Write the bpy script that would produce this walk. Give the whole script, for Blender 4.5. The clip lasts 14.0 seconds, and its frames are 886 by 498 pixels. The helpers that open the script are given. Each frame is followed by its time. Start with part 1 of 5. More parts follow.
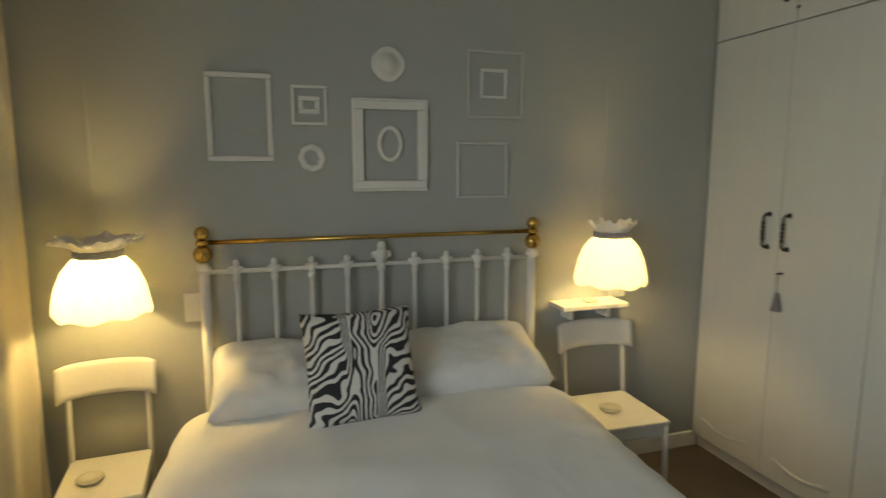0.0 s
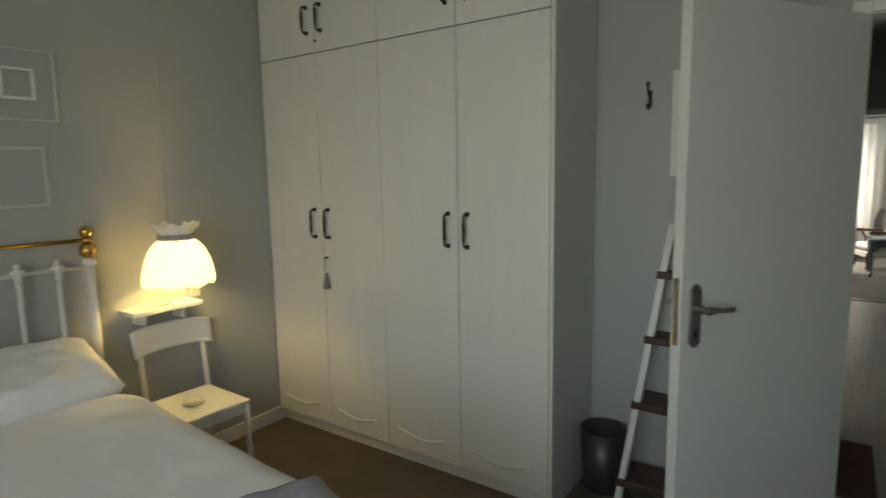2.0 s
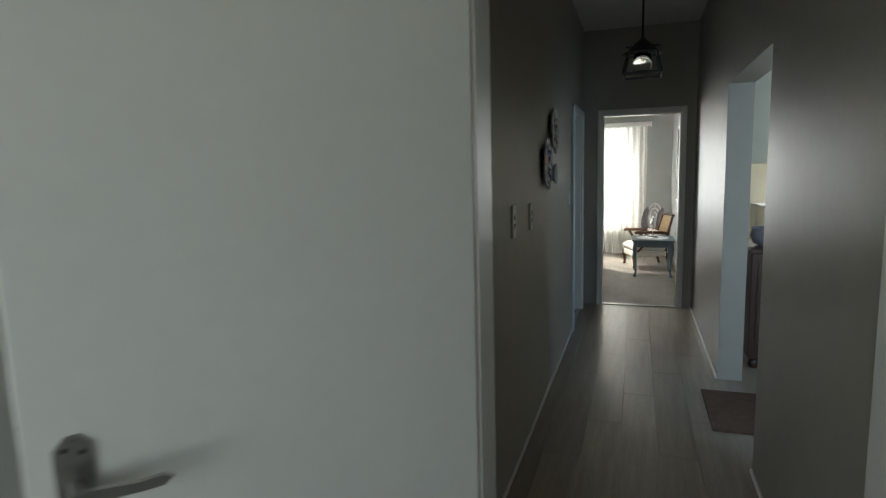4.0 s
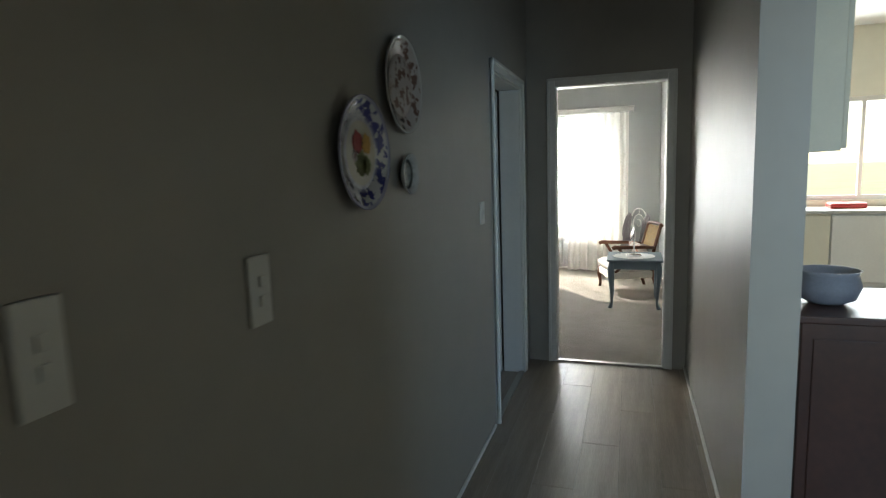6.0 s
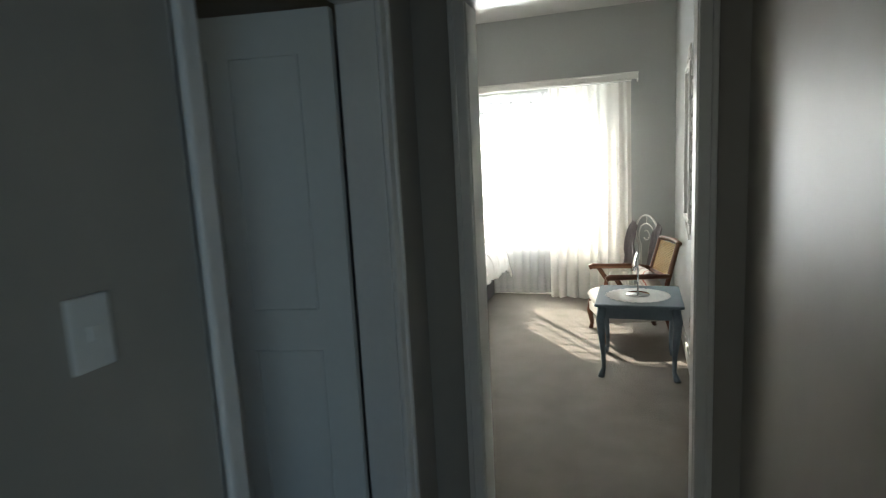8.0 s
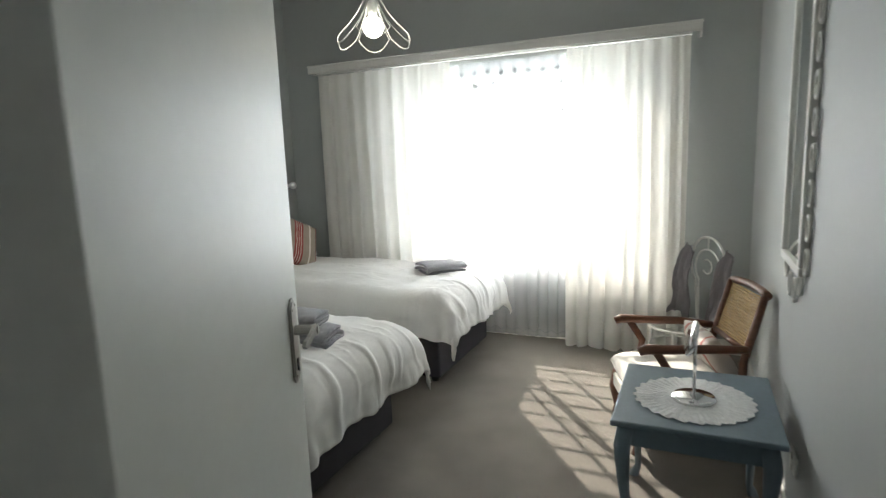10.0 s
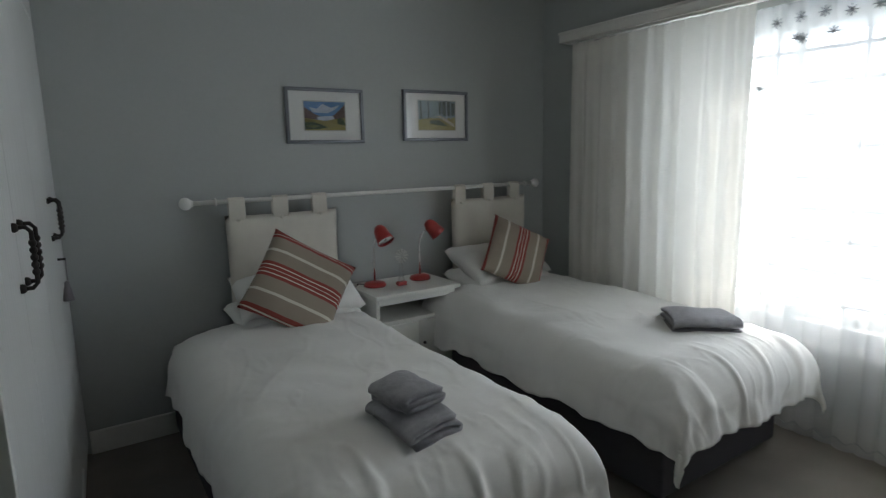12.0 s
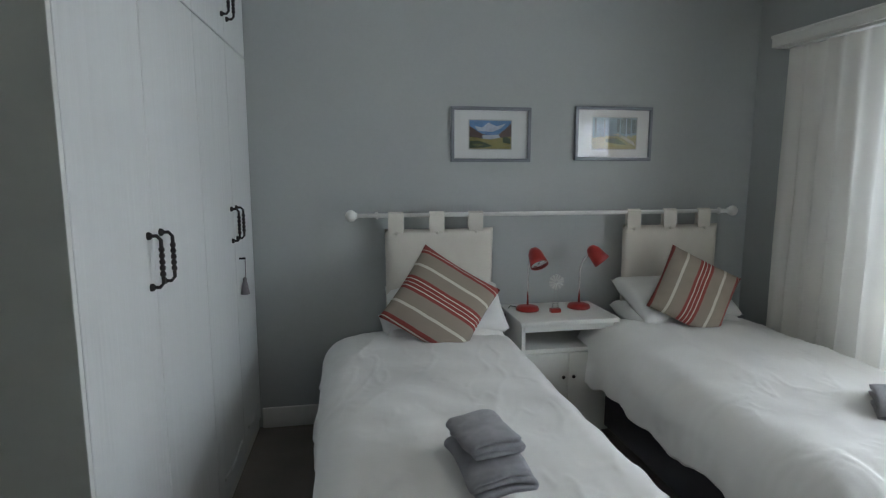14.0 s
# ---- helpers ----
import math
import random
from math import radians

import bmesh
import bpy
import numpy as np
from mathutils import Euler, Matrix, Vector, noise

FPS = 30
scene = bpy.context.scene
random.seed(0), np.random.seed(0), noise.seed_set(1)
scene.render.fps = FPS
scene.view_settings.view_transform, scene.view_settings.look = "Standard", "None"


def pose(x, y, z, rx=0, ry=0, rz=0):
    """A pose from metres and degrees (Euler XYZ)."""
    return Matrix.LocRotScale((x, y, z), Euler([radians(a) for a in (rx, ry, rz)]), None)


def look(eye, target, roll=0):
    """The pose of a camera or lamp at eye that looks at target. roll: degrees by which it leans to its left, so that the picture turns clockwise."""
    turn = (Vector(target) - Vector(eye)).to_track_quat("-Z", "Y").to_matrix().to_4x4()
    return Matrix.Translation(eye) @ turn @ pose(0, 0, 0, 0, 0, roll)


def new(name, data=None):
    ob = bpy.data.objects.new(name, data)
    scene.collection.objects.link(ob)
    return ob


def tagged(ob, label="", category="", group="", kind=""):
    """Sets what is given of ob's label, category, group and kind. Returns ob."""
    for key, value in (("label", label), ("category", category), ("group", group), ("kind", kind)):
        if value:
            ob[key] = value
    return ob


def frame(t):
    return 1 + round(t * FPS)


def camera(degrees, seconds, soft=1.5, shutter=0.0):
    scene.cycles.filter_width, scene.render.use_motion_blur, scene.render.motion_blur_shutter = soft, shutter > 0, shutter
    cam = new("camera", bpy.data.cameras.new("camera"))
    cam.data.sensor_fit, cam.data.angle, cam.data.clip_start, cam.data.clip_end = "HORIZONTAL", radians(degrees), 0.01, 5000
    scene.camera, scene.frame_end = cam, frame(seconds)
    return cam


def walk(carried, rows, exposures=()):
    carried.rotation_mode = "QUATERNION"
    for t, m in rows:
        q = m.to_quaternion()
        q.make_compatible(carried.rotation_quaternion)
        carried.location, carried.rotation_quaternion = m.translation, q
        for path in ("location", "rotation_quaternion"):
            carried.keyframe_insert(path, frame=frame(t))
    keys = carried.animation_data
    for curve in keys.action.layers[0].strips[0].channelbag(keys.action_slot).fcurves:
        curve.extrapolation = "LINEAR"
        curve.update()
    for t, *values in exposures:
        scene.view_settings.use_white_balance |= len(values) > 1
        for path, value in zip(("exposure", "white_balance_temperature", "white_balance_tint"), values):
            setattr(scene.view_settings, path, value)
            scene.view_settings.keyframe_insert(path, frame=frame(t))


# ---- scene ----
cam = camera(75.9, 14.0, soft=1.2, shutter=0.35)
PATH = [
    (0, (0.017, 0.447, 1.519), (0.614, 2.334, 1.236), -0.0),
    (0.5, (-0.056, 0.354, 1.508), (0.933, 2.071, 1.234), -0.4),
    (1, (-0.071, 0.277, 1.509), (1.203, 1.795, 1.242), -0.5),
    (1.5, (-0.045, 0.174, 1.512), (1.423, 1.506, 1.247), -0.8),
    (2, (0.054, 0.091, 1.495), (1.678, 1.228, 1.231), -1.0),
    (2.4, (0.162, 0.002, 1.513), (1.89, 0.974, 1.25), -1.2),
    (2.5, (0.2, -0.009, 1.512), (1.95, 0.922, 1.249), -1.2),
    (3, (0.479, -0.117, 1.495), (2.294, 0.68, 1.226), -1.3),
    (3.5, (0.917, -0.226, 1.507), (2.765, 0.49, 1.239), -1.2),
    (4, (1.425, -0.312, 1.489), (3.3, 0.332, 1.223), -1.5),
    (4.2, (1.636, -0.364, 1.462), (3.509, 0.283, 1.196), -1.4),
    (6.3, (3.898, -0.483, 1.471), (5.779, 0.14, 1.198), -2.0),
    (6.5, (4.125, -0.485, 1.449), (6.003, 0.143, 1.17), -2.0),
    (7, (4.681, -0.506, 1.48), (6.555, 0.126, 1.179), -2.0),
    (7.5, (5.239, -0.526, 1.49), (7.113, 0.107, 1.192), -2.2),
    (7.7, (5.462, -0.55, 1.484), (7.332, 0.095, 1.189), -2.6),
    (9.8, (7.422, -0.52, 1.457), (9.25, 0.232, 1.149), -2.3),
    (10, (7.58, -0.504, 1.448), (9.383, 0.3, 1.131), -2.1),
    (10.4, (7.882, -0.468, 1.473), (9.631, 0.45, 1.157), -2.3),
    (10.5, (7.936, -0.45, 1.467), (9.669, 0.497, 1.152), -1.9),
    (11, (8.286, -0.38, 1.445), (9.87, 0.797, 1.118), -2.0),
    (11.5, (8.546, -0.357, 1.457), (9.887, 1.086, 1.113), -1.5),
    (12, (8.829, -0.348, 1.48), (9.913, 1.299, 1.147), -1.2),
    (12.5, (9.037, -0.344, 1.466), (9.835, 1.462, 1.148), -0.9),
    (13, (9.165, -0.35, 1.512), (9.683, 1.553, 1.184), -0.3),
    (13.5, (9.237, -0.396, 1.522), (9.636, 1.54, 1.215), -0.1),
    (14, (9.242, -0.399, 1.524), (9.611, 1.546, 1.236), 0.1),
]
EXPOSURES = [(0.0, 1.0, 7400, 9), (0.5, 1.1, 7450, 9), (1.0, 1.15, 7350, 7), (3.0, 1.35, 7000, 7), (4.2, 1.75, 6750, 7), (6.5, 2.08, 6800, 7), (7.5, 1.75, 6800, 7), (10.0, 1.05, 6550, 8), (11.0, 0.72, 6380, 8), (11.5, 0.28, 6280, 8), (12.0, -0.08, 6200, 8), (12.5, -0.22, 6120, 8), (13.0, -0.22, 6080, 8), (13.5, 0.2, 6030, 8), (14.0, 0.55, 6040, 9)]
walk(cam, [(t, look(eye, target, roll)) for t, eye, target, roll in PATH], EXPOSURES)

# ---------------------------------------------------------------- world, sun, lamps
world = bpy.data.worlds.new("sky_world")
scene.world = world
world.use_nodes = True
wn = world.node_tree.nodes
sky = wn.new("ShaderNodeTexSky")
sky.sky_type = "NISHITA"
sky.sun_disc = False
sky.sun_elevation = radians(35)
sky.sun_rotation = radians(53)
world.node_tree.links.new(sky.outputs[0], wn["Background"].inputs[0])
wn["Background"].inputs[1].default_value = 0.12

sun_data = bpy.data.lights.new("sun", "SUN")
sun_data.energy, sun_data.angle, sun_data.color = 5.0, radians(0.5), (1.0, 0.93, 0.84)
sun = new("sun", sun_data)
SUN_WAY = Vector((-1.0, -0.74, -0.93))
sun.matrix_world = Matrix.Translation((15, 8, 8)) @ SUN_WAY.to_track_quat("-Z", "Y").to_matrix().to_4x4()


def area_lamp(name, eye, target, w, h, watts, colour):
    d = bpy.data.lights.new(name, "AREA")
    d.shape, d.size, d.size_y, d.energy, d.color = "RECTANGLE", w, h, watts, colour
    o = new(name, d)
    o.matrix_world = look(eye, target)
    return o


def bulb_lamp(name, at, watts, colour, r=0.03):
    d = bpy.data.lights.new(name, "POINT")
    d.energy, d.color, d.shadow_soft_size = watts, colour, r
    o = new(name, d)
    o.location = at
    return o


DAY = (0.86, 0.93, 1.0)
area_lamp("window_light_twin_room", (12.05, 0.815, 1.305), (8.0, 0.79, 1.2), 1.95, 1.43, 45, DAY)
area_lamp("window_light_main_bedroom", (-0.93, 0.5, 1.45), (2.0, 0.4, 0.9), 1.7, 1.3, 10.5, DAY)
area_lamp("window_light_kitchen", (11.1, -3.0, 1.6), (6.0, -2.0, 1.1), 1.6, 1.2, 18, DAY)
# added blue fill that tints the arch reveal; no window is known there
area_lamp("fill_light_kitchen_west", (2.9, -2.45, 1.5), (5.7, -1.1, 1.0), 1.3, 1.2, 8.5, (0.42, 0.67, 1.0))

# ---------------------------------------------------------------- materials


def material(name, colour, rough=0.6, metal=0.0, vary=0.12, scale=6.0, grain=90.0, bump=0.08, stretch=(1, 1, 1), sheen=0.0, depth=0.003, coat=0.0):
    """A surface with broad and fine variation of its colour and a fine relief."""
    m = bpy.data.materials.new(name)
    m.use_nodes = True
    n, l = m.node_tree.nodes, m.node_tree.links
    b = n["Principled BSDF"]
    b.inputs["Roughness"].default_value = rough
    b.inputs["Metallic"].default_value = metal
    b.inputs["Sheen Weight"].default_value = sheen
    b.inputs["Coat Weight"].default_value = coat
    co = n.new("ShaderNodeTexCoord")
    mp = n.new("ShaderNodeMapping")
    mp.inputs["Scale"].default_value = stretch
    l.new(co.outputs["Object"], mp.inputs["Vector"])
    n1, n2 = n.new("ShaderNodeTexNoise"), n.new("ShaderNodeTexNoise")
    n1.inputs["Scale"].default_value, n1.inputs["Detail"].default_value = scale, 4
    n2.inputs["Scale"].default_value, n2.inputs["Detail"].default_value = grain, 3
    l.new(mp.outputs[0], n1.inputs["Vector"])
    l.new(mp.outputs[0], n2.inputs["Vector"])
    mix = n.new("ShaderNodeMix")
    mix.data_type = "FLOAT"
    mix.inputs[0].default_value = 0.4
    l.new(n1.outputs[0], mix.inputs[2])
    l.new(n2.outputs[0], mix.inputs[3])
    ramp = n.new("ShaderNodeValToRGB")
    ramp.color_ramp.elements[0].position, ramp.color_ramp.elements[1].position = 0.3, 0.7
    lo = [max(0, c * (1 - vary)) for c in colour]
    hi = [min(1, c * (1 + vary)) for c in colour]
    ramp.color_ramp.elements[0].color = (*lo, 1)
    ramp.color_ramp.elements[1].color = (*hi, 1)
    l.new(mix.outputs[0], ramp.inputs[0])
    l.new(ramp.outputs[0], b.inputs["Base Color"])
    if bump:
        bp = n.new("ShaderNodeBump")
        bp.inputs["Strength"].default_value = bump
        bp.inputs["Distance"].default_value = depth
        l.new(n2.outputs[0], bp.inputs["Height"])
        l.new(bp.outputs[0], b.inputs["Normal"])
    return m


def pattern_material(name, stops, axis="X", rough=0.9, low=-0.23, high=0.23, ease="CONSTANT"):
    """Colour bands across the object's own axis."""
    m = material(name, (0.5, 0.5, 0.5), rough, bump=0.25, grain=350)
    n, l = m.node_tree.nodes, m.node_tree.links
    co = n.new("ShaderNodeTexCoord")
    sep = n.new("ShaderNodeSeparateXYZ")
    l.new(co.outputs["Object"], sep.inputs[0])
    rng = n.new("ShaderNodeMapRange")
    rng.inputs[1].default_value, rng.inputs[2].default_value = low, high
    l.new(sep.outputs[axis], rng.inputs[0])
    r = n.new("ShaderNodeValToRGB")
    r.color_ramp.interpolation = ease
    e = r.color_ramp.elements
    while len(e) < len(stops):
        e.new(0.5)
    for k, (p, c) in enumerate(stops):
        e[k].position = p
        e[k].color = (*c, 1)
    l.new(rng.outputs[0], r.inputs[0])
    l.new(r.outputs[0], n["Principled BSDF"].inputs["Base Color"])
    return m


def zebra_material():
    """Black stripes on off-white: upright down the middle, slanting on either side."""
    m = material("zebra_cloth", (0.5, 0.5, 0.5), 0.85, bump=0.2, grain=400)
    n, l = m.node_tree.nodes, m.node_tree.links

    def calc(op, p, q):
        k = n.new("ShaderNodeMath")
        k.operation = op
        for i, v in enumerate((p, q)):
            if isinstance(v, (int, float)):
                k.inputs[i].default_value = v
            else:
                l.new(v, k.inputs[i])
        return k.outputs[0]

    co = n.new("ShaderNodeTexCoord")
    sep = n.new("ShaderNodeSeparateXYZ")
    l.new(co.outputs["Object"], sep.inputs[0])
    nz = n.new("ShaderNodeTexNoise")
    nz.inputs["Scale"].default_value, nz.inputs["Detail"].default_value = 7.5, 1.5
    l.new(co.outputs["Object"], nz.inputs["Vector"])
    bend = calc("MULTIPLY", calc("SUBTRACT", nz.outputs[0], 0.5), 0.24)
    x = calc("ADD", sep.outputs["X"], calc("MULTIPLY", bend, 0.25))
    away = n.new("ShaderNodeMapRange")
    away.interpolation_type = "SMOOTHSTEP"
    away.inputs[1].default_value, away.inputs[2].default_value = 0.03, 0.075
    l.new(calc("ABSOLUTE", x, 0.0), away.inputs[0])
    slant = calc("ADD", calc("SUBTRACT", calc("MULTIPLY", sep.outputs["Y"], 0.85), calc("MULTIPLY", x, 0.6)), bend)
    upright = calc("ADD", calc("MULTIPLY", x, 1.25), calc("MULTIPLY", bend, 0.45))
    way = calc("ADD", calc("MULTIPLY", slant, away.outputs[0]), calc("MULTIPLY", upright, calc("SUBTRACT", 1.0, away.outputs[0])))
    wave = calc("SINE", calc("MULTIPLY", way, 205.0), 0.0)
    r = n.new("ShaderNodeValToRGB")
    e = r.color_ramp.elements
    e[0].position, e[0].color = 0.44, (0.02, 0.02, 0.022, 1)
    e[1].position, e[1].color = 0.58, (0.66, 0.64, 0.60, 1)
    l.new(calc("ADD", calc("MULTIPLY", wave, 0.5), 0.5), r.inputs[0])
    l.new(r.outputs[0], n["Principled BSDF"].inputs["Base Color"])
    return m


def plate_material(name, radius, rings, spot, amount, size):
    """Glazed china: rings of colour from the middle out, with painted flecks."""
    m = material(name, (0.5, 0.5, 0.5), 0.18, bump=0, coat=0.4)
    n, l = m.node_tree.nodes, m.node_tree.links
    co = n.new("ShaderNodeTexCoord")
    ln = n.new("ShaderNodeVectorMath")
    ln.operation = "LENGTH"
    l.new(co.outputs["Object"], ln.inputs[0])
    rng = n.new("ShaderNodeMapRange")
    rng.inputs[2].default_value = radius
    l.new(ln.outputs["Value"], rng.inputs[0])
    base, fleck, mask = n.new("ShaderNodeValToRGB"), n.new("ShaderNodeValToRGB"), n.new("ShaderNodeValToRGB")
    for ramp, rows in ((base, [(p, c) for p, c, _ in rings]), (mask, [(p, (k, k, k)) for p, _, k in rings])):
        e = ramp.color_ramp.elements
        while len(e) < len(rows):
            e.new(0.5)
        for k, (p, c) in enumerate(rows):
            e[k].position, e[k].color = p, (*c, 1)
        l.new(rng.outputs[0], ramp.inputs[0])
    nz = n.new("ShaderNodeTexNoise")
    nz.inputs["Scale"].default_value, nz.inputs["Detail"].default_value = size, 3
    l.new(co.outputs["Object"], nz.inputs["Vector"])
    e = fleck.color_ramp.elements
    e[0].position, e[0].color = amount, (1, 1, 1, 1)
    e[1].position, e[1].color = amount + 0.06, (0, 0, 0, 1)
    l.new(nz.outputs[0], fleck.inputs[0])
    ml = n.new("ShaderNodeMath")
    ml.operation = "MULTIPLY"
    l.new(fleck.outputs[0], ml.inputs[0])
    l.new(mask.outputs[0], ml.inputs[1])
    mix = n.new("ShaderNodeMix")
    mix.data_type = "RGBA"
    mix.inputs[7].default_value = (*spot, 1)
    l.new(ml.outputs[0], mix.inputs[0])
    l.new(base.outputs[0], mix.inputs[6])
    l.new(mix.outputs[2], n["Principled BSDF"].inputs["Base Color"])
    return m


def cloth_through(name, colour, pass_light, clear):
    """Woven cloth that lets light through: part diffuse, part translucent, part open weave."""
    m = material(name, colour, 0.9, vary=0.05, bump=0.15, grain=500)
    n, l = m.node_tree.nodes, m.node_tree.links
    b, out = n["Principled BSDF"], n["Material Output"]
    tr = n.new("ShaderNodeBsdfTranslucent")
    tr.inputs[0].default_value = (*colour, 1)
    m1 = n.new("ShaderNodeMixShader")
    m1.inputs[0].default_value = pass_light
    l.new(b.outputs[0], m1.inputs[1])
    l.new(tr.outputs[0], m1.inputs[2])
    op = n.new("ShaderNodeBsdfTransparent")
    m2 = n.new("ShaderNodeMixShader")
    m2.inputs[0].default_value = clear
    l.new(m1.outputs[0], m2.inputs[1])
    l.new(op.outputs[0], m2.inputs[2])
    l.new(m2.outputs[0], out.inputs[0])
    return m


def glow_material(name, colour, strength):
    m = material(name, colour, 0.7)
    b = m.node_tree.nodes["Principled BSDF"]
    b.inputs["Emission Color"].default_value = (*colour, 1)
    b.inputs["Emission Strength"].default_value = strength
    return m


def glass_material(name, colour=(1, 1, 1), rough=0.02):
    m = bpy.data.materials.new(name)
    m.use_nodes = True
    b = m.node_tree.nodes["Principled BSDF"]
    b.inputs["Base Color"].default_value = (*colour, 1)
    b.inputs["Roughness"].default_value = rough
    b.inputs["Transmission Weight"].default_value = 1.0
    b.inputs["IOR"].default_value = 1.45
    return m


WALL = material("grey_satin_wall_paint", (0.40, 0.41, 0.39), 0.5, vary=0.03, scale=1.3, grain=55, bump=0.05)
WALL2 = material("cool_grey_wall_paint", (0.41, 0.425, 0.415), 0.55, vary=0.03, scale=1.3, grain=55, bump=0.05)
HALLWALL = material("grey_sheen_wall_paint", (0.36, 0.335, 0.29), 0.46, vary=0.05, scale=1.6, grain=9, bump=0.12, depth=0.006)
CREAM = material("kitchen_cream_paint", (0.72, 0.68, 0.55), 0.5, vary=0.04)
CEIL = material("white_ceiling_paint", (0.75, 0.75, 0.73), 0.8, vary=0.03)
WHITE = material("white_gloss_paint", (0.74, 0.73, 0.69), 0.35, vary=0.04, scale=4, grain=40, bump=0.03)
DOORWHITE = material("white_door_paint", (0.66, 0.67, 0.63), 0.42, vary=0.035, scale=2.2, grain=30, bump=0.05)
FOIL = material("white_grained_foil", (0.70, 0.69, 0.64), 0.4, vary=0.028, scale=3, grain=14, bump=0.3, stretch=(6, 6, 0.35))
FOIL2 = material("white_embossed_grain_foil", (0.68, 0.69, 0.68), 0.34, vary=0.03, scale=3, grain=9, bump=0.85, depth=0.005, stretch=(5, 5, 0.22))
CARPET1 = material("brown_carpet", (0.13, 0.095, 0.065), 0.95, vary=0.25, scale=5, grain=420, bump=0.9, depth=0.006, sheen=0.1)
CARPET2 = material("taupe_carpet", (0.215, 0.19, 0.16), 0.95, vary=0.22, scale=4, grain=420, bump=0.9, depth=0.006, sheen=0.1)
MAT = material("brown_coir_mat", (0.11, 0.06, 0.038), 0.95, vary=0.3, scale=20, grain=350, bump=0.9)
BRASS = material("polished_brass", (0.55, 0.36, 0.10), 0.22, 1.0, vary=0.15, scale=20)
IRONWHITE = material("white_enamelled_iron", (0.72, 0.71, 0.67), 0.35, vary=0.05, grain=60)
LINEN = material("white_cotton_bedding", (0.80, 0.79, 0.76), 0.9, vary=0.03, scale=5, grain=600, bump=0.2, sheen=0.15)
PILLOWC = material("white_embroidered_cotton", (0.78, 0.77, 0.74), 0.9, vary=0.04, scale=30, grain=260, bump=0.35)
DENIM = material("charcoal_bed_base_cloth", (0.075, 0.07, 0.08), 0.9, vary=0.15, grain=450, bump=0.4)
TOWEL = material("grey_terry_towel", (0.35, 0.345, 0.365), 1.0, vary=0.25, scale=40, grain=330, bump=1.0, depth=0.006, sheen=0.3)
ROBE = material("grey_robe_cloth", (0.23, 0.21, 0.22), 0.95, vary=0.1, scale=12, grain=300, bump=0.5)
STEEL = material("brushed_steel", (0.42, 0.41, 0.39), 0.3, 1.0, vary=0.1, grain=200, stretch=(1, 1, 8))
CHROME = material("chrome", (0.75, 0.75, 0.76), 0.08, 1.0, vary=0.03)
DARKIRON = material("dark_bronze_iron", (0.035, 0.03, 0.028), 0.4, 0.6, vary=0.2)
BLACK = material("black_metal", (0.02, 0.02, 0.02), 0.45, 0.3)
WOOD = material("reddish_brown_wood", (0.13, 0.048, 0.022), 0.35, vary=0.35, scale=5, grain=40, bump=0.08, stretch=(1, 1, 8))
DARKWOOD = material("dark_mahogany", (0.055, 0.022, 0.015), 0.35, vary=0.3, scale=4, grain=35, stretch=(8, 1, 1))
TREAD = material("dark_brown_tread_wood", (0.07, 0.038, 0.026), 0.5, vary=0.3, scale=6, grain=40, stretch=(1, 8, 1))
CANE = material("woven_cane", (0.50, 0.33, 0.13), 0.6, vary=0.25, scale=30, grain=160, bump=0.8)
BLUEPAINT = material("grey_blue_chalk_paint", (0.135, 0.18, 0.215), 0.5, vary=0.12, scale=5, grain=60)
LACE = material("white_crochet_lace", (0.75, 0.75, 0.74), 0.95, vary=0.15, scale=60, grain=240, bump=1.0)
RED = material("red_enamel", (0.33, 0.022, 0.018), 0.28, vary=0.1, coat=0.3)
PLASTIC = material("white_plastic", (0.70, 0.69, 0.64), 0.4, vary=0.03)
CALICO = material("cream_calico", (0.66, 0.62, 0.55), 0.9, vary=0.05, scale=8, grain=420, bump=0.4)
SEATCLOTH = material("cream_upholstery", (0.66, 0.63, 0.57), 0.9, vary=0.05, grain=350, bump=0.4)
BINMAT = material("dark_grey_bin_metal", (0.06, 0.06, 0.065), 0.4, 0.4, vary=0.15)
PAPER = material("white_mount_board", (0.78, 0.78, 0.76), 0.8, vary=0.02)
PEWTER = material("pewter_frame_finish", (0.20, 0.21, 0.23), 0.35, 0.5, vary=0.15, grain=120)
MIRROR = material("silvered_mirror", (0.85, 0.87, 0.87), 0.02, 1.0, vary=0.005, bump=0)
DISHGLASS = material("pale_pressed_glass", (0.62, 0.60, 0.50), 0.12, vary=0.1, coat=0.5)
THINFRAME = material("grey_white_frame_paint", (0.52, 0.52, 0.49), 0.45, vary=0.06)
GLASS = glass_material("clear_glass")
POT = material("blue_grey_pottery", (0.22, 0.23, 0.27), 0.5, vary=0.15)
PLANKS = [material("grey_oak_laminate" if k == 0 else "grey_oak_laminate_dark", c, 0.3, vary=0.3, scale=2.5, grain=26, bump=0.12, stretch=(0.6, 9, 1)) for k, c in enumerate(((0.31, 0.255, 0.205), (0.275, 0.225, 0.18)))]
ZEBRA = zebra_material()
R_, T_, W_ = (0.27, 0.055, 0.045), (0.30, 0.25, 0.20), (0.62, 0.58, 0.50)
STRIPE = pattern_material("striped_red_taupe_cloth", [(0, R_), (0.03, W_), (0.04, R_), (0.08, T_), (0.23, W_), (0.26, T_), (0.41, R_), (0.445, W_), (0.455, R_), (0.49, W_), (0.50, R_), (0.535, W_), (0.545, R_), (0.58, T_), (0.71, W_), (0.74, T_), (0.88, R_), (0.915, W_), (0.925, R_)], "X")
CURTAIN = cloth_through("ivory_curtain_cloth", (0.82, 0.80, 0.75), 0.24, 0.0)
